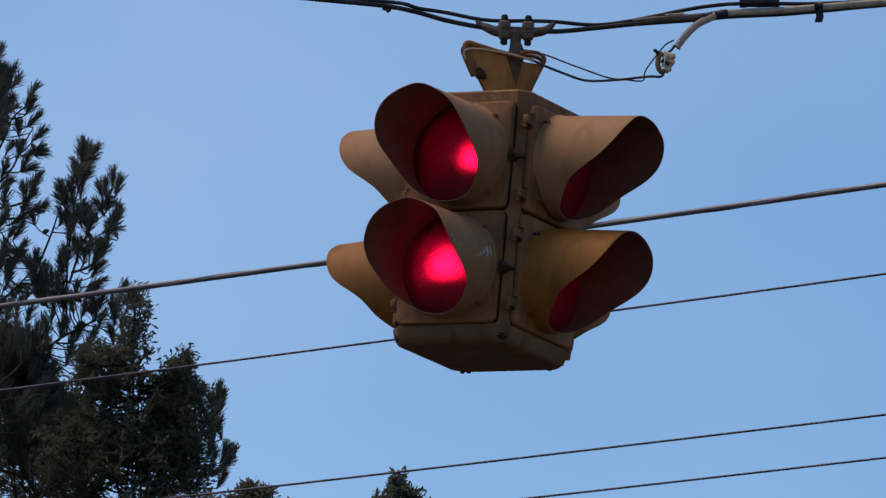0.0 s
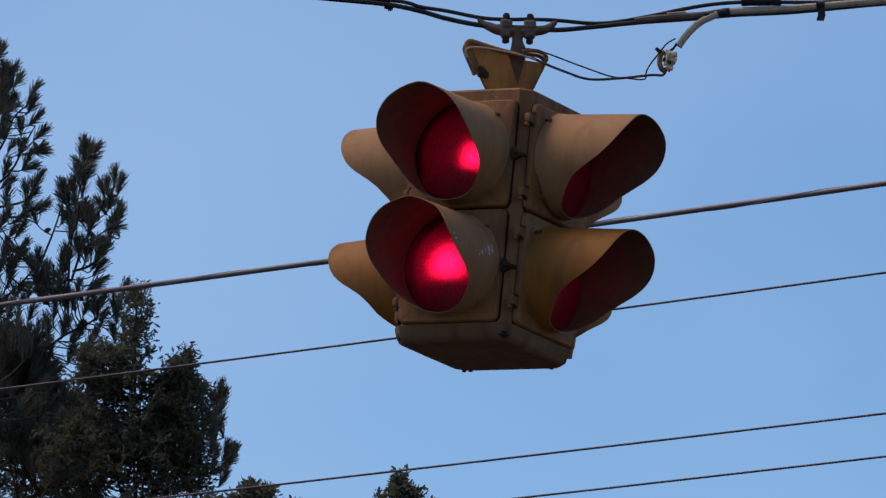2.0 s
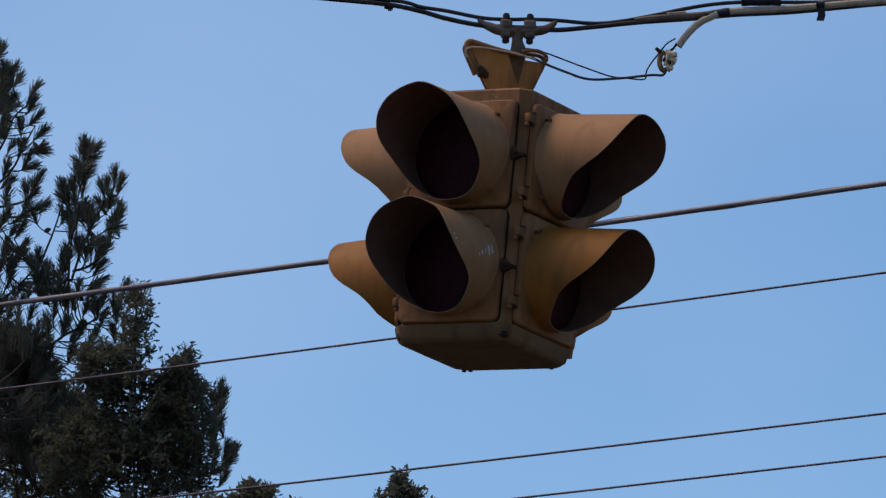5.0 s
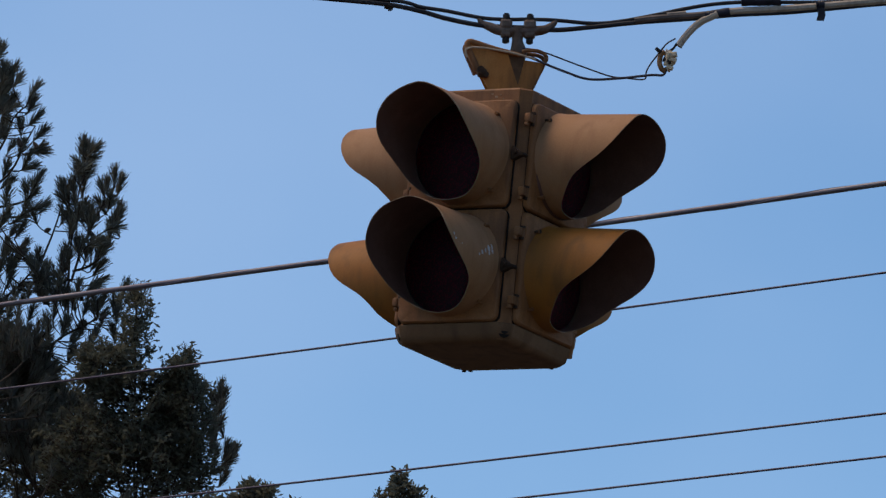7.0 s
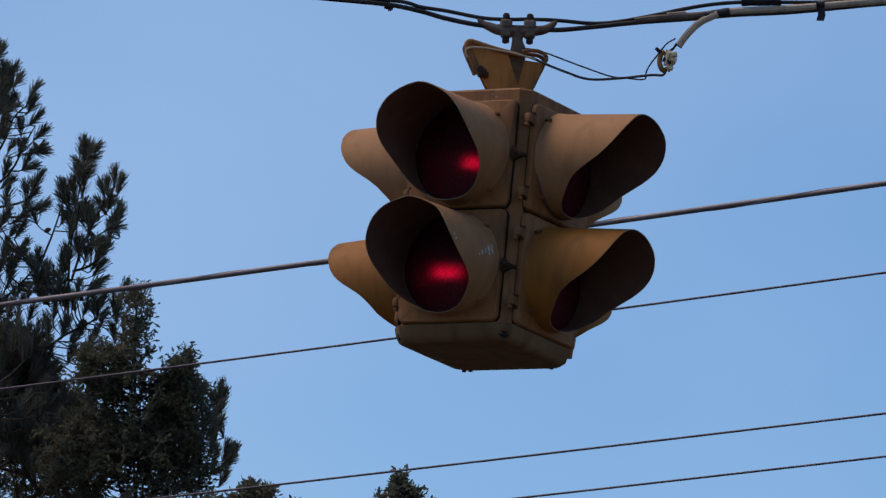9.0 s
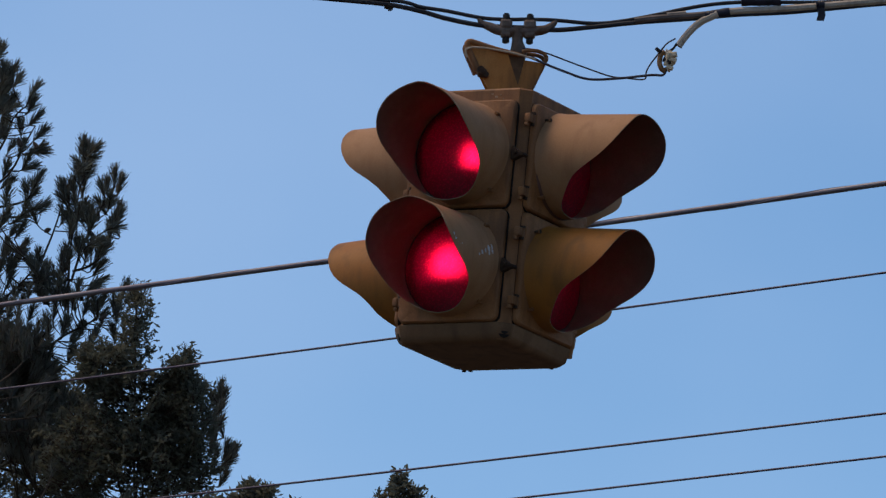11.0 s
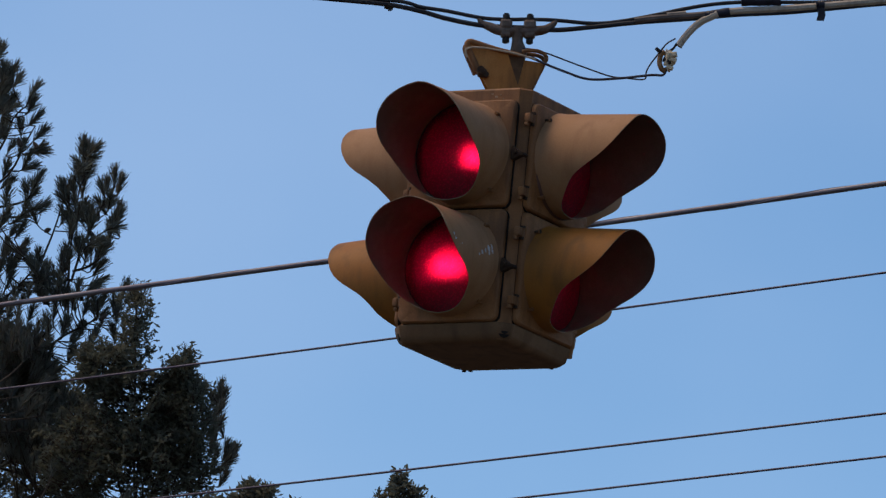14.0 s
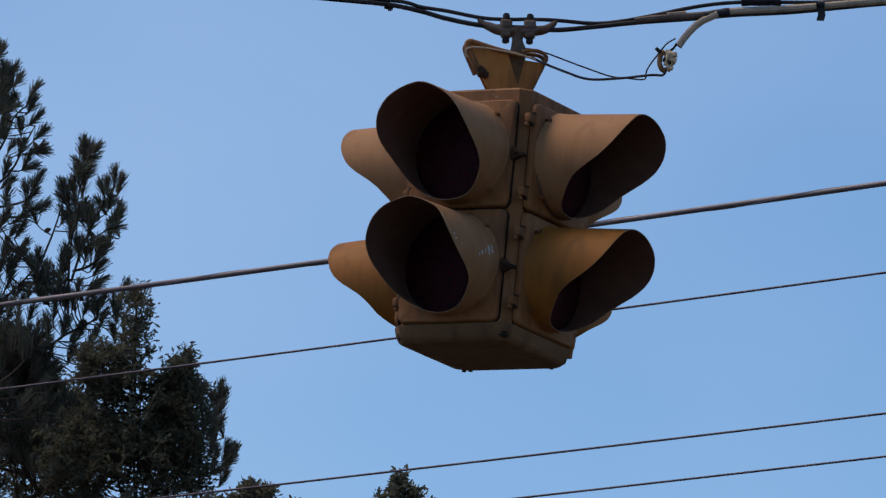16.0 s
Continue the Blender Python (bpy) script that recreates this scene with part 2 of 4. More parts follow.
def add_tube(bm, line, r, seg=8, twist=0.0, squash=1.0):
    """A tube along a line; r is one radius or one for each point."""
    line = [Vector(p) for p in line]
    rs = r if isinstance(r, (list, tuple)) else [r] * len(line)
    up, rings = Vector((0.13, 0.31, 0.94)), []
    for i, p in enumerate(line):
        d = (line[min(i + 1, len(line) - 1)] - line[max(i - 1, 0)]).normalized()
        s = d.cross(up)
        s = s.normalized() if s.length > 1e-6 else d.orthogonal().normalized()
        up = s.cross(d)
        rings.append([p + rs[i] * (math.cos(a) * s + squash * math.sin(a) * up) for a in (2 * math.pi * k / seg + twist * i for k in range(seg))])
    vs = loft(bm, rings)
    bm.faces.new(vs[0])
    bm.faces.new(vs[-1])


def tube(name, points, r, material, parent=None, label="", steps=6, seg=8):
    bm = bmesh.new()
    add_tube(bm, curve_points(points, steps) if steps else points, r, seg)
    return part(name, bm, material, parent, label, smooth=True)


# ---- ground and road ----
bm = bmesh.new()
bmesh.ops.create_grid(bm, x_segments=40, y_segments=40, size=2500)
ground = part("ground", bm, GRASS)
tagged(ground, "dry grass verge reaching the horizon", "ground", kind="structure")
bm = bmesh.new()
add_box(bm, (0, 14.6, -0.03), (220, 8.4, 0.1), 0.02)
add_box(bm, (1.5, 58.9, -0.03), (8.4, 80, 0.1), 0.02)
add_box(bm, (1.5, -9.7, -0.03), (8.4, 40, 0.1), 0.02)
tagged(part("road", bm, ASPHALT), "worn grey asphalt crossroads under the signal", "road", kind="structure")

# ---- the traffic signal ----
A, AB, CH, TALL = 0.135, 0.1327, 0.02, 0.53     # door plane, body half-width, corner chamfer, height
SECTIONS = (0.1543, 0.3918)
signal = new("traffic_signal")
signal.matrix_basis = Matrix(((0.8566, 0.51249, 0.05985, 0.0873), (-0.51342, 0.85814, 0.00012, 16.6384), (-0.0513, -0.03084, 0.99821, 5.0373), (0, 0, 0, 1)))
tagged(signal, "weathered ochre four-way flashing red beacon hung from a span wire", "traffic light")


def octagon(h, c, z):
    return [(x, y, z) for x, y in ((-h + c, -h), (h - c, -h), (h, -h + c), (h, h - c), (h - c, h), (-h + c, h), (-h, h - c), (-h, -h + c))]


def signal_body():
    """A hollow casting with two square openings on each side, a rimmed floor and a roof."""
    bm = bmesh.new()
    z = [0.0, 0.045, 0.262, 0.284, 0.5, TALL]
    w = 0.1
    for k in range(4):
        turn = Matrix.Rotation(k * math.pi / 2, 4, "Z")
        xs = [-AB + CH, -w, w, AB - CH]
        for i in range(3):
            for j in range(5):
                if i == 1 and j in (1, 3):
                    continue
                bm.faces.new([bm.verts.new(turn @ Vector((x, -AB, h))) for x, h in ((xs[i], z[j]), (xs[i + 1], z[j]), (xs[i + 1], z[j + 1]), (xs[i], z[j + 1]))])
        for j in range(5):
            bm.faces.new([bm.verts.new(turn @ Vector((x, y, h))) for x, y, h in ((AB - CH, -AB, z[j]), (AB, -AB + CH, z[j]), (AB, -AB + CH, z[j + 1]), (AB - CH, -AB, z[j + 1]))])
    # roof with a rounded shoulder
    loft(bm, [octagon(AB, CH, TALL), octagon(AB - 0.003, CH, TALL + 0.004), octagon(AB - 0.02, CH, TALL + 0.009), octagon(0.02, 0.008, TALL + 0.012)])
    bmesh.ops.remove_doubles(bm, verts=bm.verts, dist=0.0002)
    bmesh.ops.holes_fill(bm, edges=[e for e in bm.edges if e.is_boundary and abs(e.verts[0].co.x) < 0.04 and abs(e.verts[0].co.y) < 0.04], sides=8)
    return part("body", bm, CAST, signal, "dirty ochre cast body with chamfered corners")


def base_pan():
    """A tapered pan that closes the body from below, its sides curving into a shallow floor."""
    bm = bmesh.new()
    rows = ((-0.004, 0, 0.0345), (0.0085, 0.004, 0.0338), (0.0105, 0.005, 0.0318), (0.0098, 0.0045, 0.026), (0.0082, 0.004, 0.0185), (0.006, 0.003, 0.011), (0.0032, 0.002, 0.0045),
            (-0.0005, 0.001, -0.0008), (-0.006, 0, -0.0042), (-0.014, -0.002, -0.0058), (-0.026, -0.003, -0.0062), (-0.06, -0.006, -0.006), (-0.1, -0.01, -0.0055))
    vs = loft(bm, [octagon(AB + d, CH + c, z) for d, c, z in rows])
    bm.faces.new(vs[-1])
    pan = part("base_pan", bm, PAN, signal, "dark cast base pan with sloping sides", smooth=True)
    for p in pan.data.polygons:
        p.use_smooth = True
    return pan


body = signal_body()
pan = base_pan()


def rounded_square(hx, hz, r, y, count=64):
    """A rounded rectangle as a ring of points, nine to each corner and the rest along the sides."""
    out, side = [], count // 4
    for cx, cz, a0 in ((1, 1, 0), (1, -1, 90), (-1, -1, 180), (-1, 1, 270)):
        for k in range(9):
            a = radians(a0 + 90 * k / 8)
            out.append((cx * (hx - r) + r * math.sin(a), y, cz * (hz - r) + r * math.cos(a)))
        nx, nz = ((1, -1), (-1, -1), (-1, 1), (1, 1))[a0 // 90]
        a = radians(a0 + 90)
        p = (cx * (hx - r) + r * math.sin(a), cz * (hz - r) + r * math.cos(a))
        q = (nx * (hx - r) + r * math.sin(a), nz * (hz - r) + r * math.cos(a))
        for k in range(1, side - 8):
            t = k / (side - 8)
            out.append((p[0] + (q[0] - p[0]) * t, y, p[1] + (q[1] - p[1]) * t))
    return out


def ring(r, y, count=64):
    return [(r * math.sin(a), y, r * math.cos(a)) for a in (math.pi / 4 + 2 * math.pi * (i - 4) / count for i in range(count))]


def door_mesh(hz, off):
    """A square door with a rounded edge and a round opening; off: how far the square hangs off the opening's centre."""
    def square(hx, h, r, y):
        return [(x + off, yy, z) for x, yy, z in rounded_square(hx, h, r, y)]

    bm = bmesh.new()
    loft(bm, [square(0.118, hz, 0.016, 0.0), square(0.119, hz, 0.017, -0.006), square(0.1185, hz - 0.001, 0.017, -0.010), square(0.115, hz - 0.004, 0.017, -0.0135), ring(0.1132, -0.0140),
              ring(0.1085, -0.0175), ring(0.1075, -0.024), ring(0.1045, -0.023), ring(0.1040, -0.022), ring(0.1040, 0.0), square(0.118, hz, 0.016, 0.0)],
         slots=[0, 0, 0, 0, 0, 1, 2, 2, 2, 0])
    return bm


# how far the visor reaches at each angle from its top
REACH = ((0, 0.197), (15, 0.198), (45, 0.198), (60, 0.192), (70, 0.185), (80, 0.173), (90, 0.154), (95, 0.14), (100, 0.125), (105, 0.111), (110, 0.098), (115, 0.088), (120, 0.081), (130, 0.07), (140, 0.058), (150, 0.047), (160, 0.04), (180, 0.038))


def trimmed(*changes):
    """The same cut with small changes, spread smoothly between the angles given, for both sides."""
    one = tuple((d, v + float(np.interp(d, [c[0] for c in changes], [c[1] for c in changes]))) for d, v in REACH)
    return one, one


def reach(deg, table):
    d = abs((deg + 180) % 360 - 180)
    return float(np.interp(d, [q[0] for q in table], [q[1] for q in table]))


def visor_mesh(seed, table, dent=0.0):
    """A thin sheet tunnel, cut away below by a table for each side, with a faint dent."""
    bm = bmesh.new()
    rnd = random.Random(seed)
    ph = rnd.uniform(0, 6)
    n, outer, inner = 72, [], []
    smooth_reach = [sum(reach(360 * (i + d) / n, table[2 * i > n]) for d in (-1, 0, 1)) / 3 for i in range(n)]
    steps = (0, 0.012 / 0.2, 0.2, 0.4, 0.6, 0.8, 0.94, 1.0)
    for k, s in enumerate(steps):
        ro, ri = [], []
        for i in range(n):
            a = 2 * math.pi * i / n
            y = 0.002 + (smooth_reach[i] - 0.002) * s
            r = 0.1095 - 0.0012 * s + 0.0008 * s * math.sin(2 * a + ph) + 0.0004 * s * math.sin(5 * a + ph)
            r -= dent * s * math.exp(-((360 * i / n - 24) / 20) ** 2)
            if k == 0:
                r += 0.0022
            ro.append((r * math.sin(a), -y, r * math.cos(a)))
            ri.append(((r - 0.0016) * math.sin(a), -y, (r - 0.0016) * math.cos(a)))
        outer.append(ro)
        inner.append(ri)
    rings = outer + inner[::-1]
    loft(bm, rings, slots=[0] * (len(steps) - 1) + [2] + [1] * (len(steps) - 1))
    return bm


def lens_mesh():
    bm = bmesh.new()
    rings = [ring(max(0.1062 * s, 0.0006), -0.0238 - 0.021 * (1 - s * s), 48) for s in (1, 0.94, 0.85, 0.7, 0.55, 0.4, 0.25, 0.1, 0.0)]
    vs = loft(bm, rings)
    bm.faces.new(vs[-1])
    return bm


def latch_mesh():
    """A wedge-shaped latch swung over the door's edge, on a swing bolt with its nut."""
    bm = bmesh.new()
    outline = ((-0.012, 0.016), (-0.007, 0.013), (0.006, 0.0035), (0.019, -0.001), (0.021, -0.006), (0.006, -0.009), (-0.008, -0.016), (-0.014, -0.014), (-0.0155, 0.002))
    front, back = [bm.verts.new((x * 0.86, -0.0155, z * 0.9)) for x, z in outline], [bm.verts.new((x, -0.004, z)) for x, z in outline]
    bm.faces.new(front)
    bm.faces.new(back)
    for i in range(len(outline)):
        k = (i + 1) % len(outline)
        bm.faces.new((front[i], front[k], back[k], back[i]))
    add_cyl(bm, (-0.002, -0.013, 0), (-0.002, -0.0225, 0), 0.0055, 0.0045, 6)
    add_cyl(bm, (0.013, 0.004, -0.004), (0.013, -0.012, -0.004), 0.0042, seg=8)
    return bm


def hinge_mesh():
    """A lug cast on the corner and the knuckle of the door beside it."""
    bm = bmesh.new()
    add_box(bm, (-0.0045, -0.004, 0.001), (0.0135, 0.014, 0.019), 0.0028)
    add_box(bm, (-0.005, -0.001, -0.0125), (0.011, 0.009, 0.009), 0.0025)
    add_cyl(bm, (0.0075, -0.006, -0.0085), (0.0075, -0.006, 0.0095), 0.0058, seg=12)
    add_box(bm, (0.014, -0.006, 0), (0.012, 0.008, 0.014), 0.002)
    return bm


SHADES = []


# some visors are a little longer or shorter than the rest
VISOR_CUT = {(0, 0): (trimmed((0, -0.005), (45, 0.002), (60, 0.014), (70, 0.019), (90, 0.018), (100, 0.015), (115, 0.003), (180, 0.002))[0],
                      trimmed((0, -0.006), (15, -0.013), (45, -0.008), (70, -0.002), (90, 0.012), (100, 0.023), (110, 0.026), (120, 0.024), (140, 0.02), (160, 0.008), (180, 0.002))[0]),
             (0, 1): (trimmed((0, -0.003), (30, 0.004), (45, 0.009), (60, 0.007), (80, 0.003), (100, -0.003), (110, 0), (150, 0.005), (180, 0.012))[0],
                      trimmed((0, -0.003), (15, -0.006), (45, 0), (80, 0.007), (90, 0.013), (100, 0.014), (110, 0.007), (130, 0.007), (180, 0.012))[0]),
             (1, 1): trimmed((0, 0), (30, 0.004), (45, 0.003), (80, 0), (180, 0)),
             (2, 0): trimmed((0, 0.011), (120, 0.011), (150, 0), (180, 0)), (2, 1): trimmed((0, 0.011), (120, 0.011), (150, 0), (180, 0)),
             (3, 0): trimmed((0, -0.005), (70, -0.003), (90, 0.003), (140, 0.007), (180, 0)), (3, 1): trimmed((0, -0.008), (75, -0.006), (95, 0), (180, 0))}


def lamp_unit(face, level):
    turn = Matrix.Rotation(face * math.pi / 2, 4, "Z")
    zc = SECTIONS[level]
    hz = 0.1195 if level == 0 else 0.1145
    off = (-0.0035, 0.0035, 0, 0)[face]
    here = turn @ Matrix.Translation((0, -A, zc))
    door = part("signal_door", door_mesh(hz, off), [CAST, BLACKED, HOUSING], signal, m=here, smooth=True)
    # gasket strip, dark and shifted to draw the shadow line round the door
    bm = bmesh.new()
    loft(bm, [rounded_square(0.112, hz - 0.005, 0.016, 0.0018), rounded_square(0.1191, hz + 0.0008, 0.017, 0.0018), rounded_square(0.1191, hz + 0.0008, 0.017, -0.002), rounded_square(0.117, hz - 0.003, 0.017, -0.002)])
    part("gap_shade_gasket", bm, NEAR_BLACK, door, "dark gasket strip that draws the shade of the door gap", m=Matrix.Translation((0.0019 + off, 0, -0.0013)))
    # upper visors are chalky, lower ones keep their yellow
    chalky = level == 1 or face == 0
    sag = Matrix.Rotation(radians(((1.1, 2.9, 5.5, 4.6), (0.5, 2.0, 5.0, 2.8))[level][face]), 4, "X")
    visor = part("visor", visor_mesh(10 * face + level, VISOR_CUT.get((face, level), (REACH, REACH)), 0.0055 if face == 0 else 0.0), [FADED if chalky else OCHRE, BLACKED, PALE_EDGE], door, "sheet-metal tunnel visor, black inside", m=Matrix.Translation((0, -0.012, 0.0035 if (face, level) == (1, 1) else 0)) @ sag, smooth=True)
    part("lens", lens_mesh(), RED_GLASS, door, "round red prismatic glass lens", smooth=True)
    for z in ((0.0715, -0.074), (0.0755, -0.081))[level]:
        at = Matrix.Translation((-0.1275, -0.001, z))
        part("hinge", hinge_mesh(), CAST, door, "cast hinge lug", m=at, smooth=True)
        bm = bmesh.new()
        add_cyl(bm, (0.0075, -0.0075, -0.0135), (0.0075, -0.0075, 0.0125), 0.0042, seg=10)
        add_cyl(bm, (0.0075, -0.0075, 0.0105), (0.0075, -0.0075, 0.0145), 0.0062, seg=8)
        part("hinge_pin", bm, RUST, door, "rusty hinge pin", m=at, smooth=True)
    part("latch", latch_mesh(), RUST, door, "rusty brown latch wedge", m=Matrix.Translation((0.129, 0.0, -0.001)), smooth=True)
    for x, z in ((0.0785, 0.081), (-0.0785, 0.0835), (0.0795, -0.0815), (-0.0795, -0.0815)):
        bm = bmesh.new()
        add_cyl(bm, (x, -0.010, z), (x, -0.024, z), 0.0034, 0.0028, 8)
        shaft = len(bm.faces)
        add_cyl(bm, (x, -0.0235, z), (x, -0.0275, z), 0.0048, 0.004, 6)
        for f in list(bm.faces)[shaft:]:
            f.material_index = 1
        part("visor_stud", bm, [CAST, RUST if face == 1 and z > 0 else CAST], door, "small stud with a nut at the visor's rim")
    # the lamp behind the lens
    bx, by, bz = (-0.026, 0.034, 0.006) if level == 0 else (0.007, 0.034, 0.001)
    if face == 1:
        bx, by = bx - 0.072 + 0.024 * (1 - level), 0.043
    long = Matrix.Diagonal((1.75 if level == 0 else 0.95, 1, 1, 1))
    bm = bmesh.new()
    bmesh.ops.create_uvsphere(bm, u_segments=16, v_segments=10, radius=0.019, matrix=Matrix.Diagonal((1, 1, 1.1, 1)))
    # the lower lamps are longer, pear-shaped bulbs
    tall = 0.02 if level == 0 else 0.0
    for v in bm.verts:
        if v.co.z > 0 and tall:
            f = v.co.z / 0.0209
            v.co = (v.co.x * (1 - 0.35 * f), v.co.y, v.co.z + tall * f)
    part("bulb", bm, BULB, signal, "lit frosted bulb", m=here @ Matrix.Translation((bx, by, bz)) @ long @ Matrix.Scale(0.8 if face == 1 else 1.0, 4), smooth=True)
    bm = bmesh.new()
    add_cyl(bm, (0, 0, -0.085), (0, 0, -0.0222), 0.0228, seg=20)
    bmesh.ops.transform(bm, matrix=long, verts=bm.verts)
    part("bulb_socket", bm, SHADE_TIN, signal, m=here @ Matrix.Translation((bx, by, bz)), smooth=True)
    bm = bmesh.new()
    loft(bm, [[(x, y, z) for x, _, z in ring(r, 0, 32)] for r, y in ((0.107, 0.003), (0.107, 0.045), (0.075, 0.0685), (0.002, 0.0685))])
    part("lamp_housing", bm, HOUSING, signal, m=here, smooth=True)
    # an added, unseen curved baffle blocks the bulb's light from the lens's upper rim
    bm = bmesh.new()
    arc = [radians(-125 + 9 * i) for i in range(21)]
    loft(bm, [[(r * math.sin(a), y, r * math.cos(a)) for a in arc] for r, y in ((0.066, 0.008), (0.066, -0.012), (0.0675, -0.012), (0.0675, 0.008), (0.066, 0.008))], closed=False)
    part("added_baffle", bm, HOUSING, signal, m=here, smooth=True)
    bm = bmesh.new()
    loft(bm, [[(x, y, z) for x, _, z in ring(r, 0, 24)] for r, y in ((0.07, 0.055), (0.05, 0.061), (0.025, 0.065), (0.002, 0.066))])
    part("reflector", bm, REFLECTOR, signal, m=here, smooth=True)
    # an added, unseen sleeve stands in for switching: it drops over the bulb and lifts off
    bm = bmesh.new()
    sleeve = [[(r * math.cos(a), r * math.sin(a), h) for a in (2 * math.pi * i / 24 for i in range(24))]
              for r, h in ((0.0245, -0.062), (0.0245, -0.042), (0.0245, -0.022), (0.0245, 0.0225 + tall), (0.02, 0.025 + tall), (0.0008, 0.025 + tall))]
    loft(bm, [[long @ Vector(q) for q in row] for row in sleeve])
    shade = part("flash_dimmer", bm, DIMMER, signal, "added graded sleeve that blocks the bulb between flashes", smooth=True)
    SHADES.append((shade, here @ Matrix.Translation((bx, by, bz))))
    return door


doors = {(f, v): lamp_unit(f, v) for f in range(4) for v in range(2)}


def chip(door, spots, seed):
    """Ragged flakes of lost paint on the flank of a visor."""
    rnd = random.Random(seed)
    for deg, y, size in spots:
        bm = bmesh.new()
        a = radians(deg)
        rr = 0.1094 - 0.0012 * y / 0.19
        c = Vector((rr * math.sin(a), -0.012 - y, rr * math.cos(a)))
        t, u = Vector((math.cos(a), 0, -math.sin(a))), Vector((0, -1, 0))
        nrm = Vector((math.sin(a), 0, math.cos(a)))
        k = 9
        pts = [c + size * rnd.uniform(0.45, 1.1) * (math.cos(2 * math.pi * i / k) * t + 0.8 * math.sin(2 * math.pi * i / k) * u) for i in range(k)]
        top = [bm.verts.new(p + 0.0003 * nrm) for p in pts]
        low = [bm.verts.new(p - 0.0012 * nrm) for p in pts]
        bm.faces.new(top)
        for i in range(k):
            bm.faces.new((top[i], top[(i + 1) % k], low[(i + 1) % k], low[i]))
        part("paint_chip", bm, BARE, door, "bare pale metal where paint flaked")


chip(doors[0, 0], ((88, 0.077, 0.0045), (84.5, 0.066, 0.006), (81, 0.052, 0.0055), (77, 0.038, 0.0075), (73.5, 0.025, 0.006), (82.5, 0.038, 0.0045), (79, 0.024, 0.005),
                   (78, 0.178, 0.004), (82, 0.172, 0.0045), (86, 0.164, 0.0035), (87.5, 0.153, 0.005), (85.5, 0.147, 0.003)), 3)

# corner plugs, floor bolts and ribs
for k in range(4):
    spin = Matrix.Rotation(k * math.pi / 2, 4, "Z")
    bm = bmesh.new()
    c = spin @ Vector((AB - CH / 2 + 0.003, -AB + CH / 2 - 0.003, 0.018))
    o = spin @ Vector((1, -1, 0)).normalized()
    add_cyl(bm, c - 0.004 * o, c + 0.002 * o, 0.015, 0.014, 18)
    add_cyl(bm, c, c + 0.004 * o, 0.008, seg=6)
    part("corner_plug", bm, NEAR_BLACK, pan, "dark rusty corner plug", smooth=True)


# bolt heads under the far rim of the pan, and a capped lug at two corners
for x, y in ((-0.114, 0.124), (-0.098, 0.124), (0.1, 0.12)):
    bm = bmesh.new()
    add_cyl(bm, (x, y, 0.0), (x, y, -0.007), 0.005, 0.0045, 6)
    part("floor_bolt", bm, RUST, pan, "dark hexagonal bolt head")
for x, z, w in ((0.058, 0.516, 0.0035), (0.068, 0.520, 0.0025), (0.048, 0.522, 0.003), (0.075, 0.511, 0.002)):
    bm = bmesh.new()
    add_box(bm, (x, -AB - 0.0002, z), (w * 1.6, 0.0012, w), 0, None)
    part("paint_chip", bm, PALE_EDGE, body, "bare pale scratch")

bm = bmesh.new()
for lo, hi, rr, out in ((0.016, 0.036, 0.0085, 0.005), (0.036, 0.058, 0.0115, 0.0055)):
    add_cyl(bm, (AB + out, AB - 0.01, lo), (AB + out, AB - 0.01, hi), rr * 0.85, rr, 14)
part("corner_lug", bm, CAST, body, "dirty cast hinge lug at the foot of a corner", smooth=True)


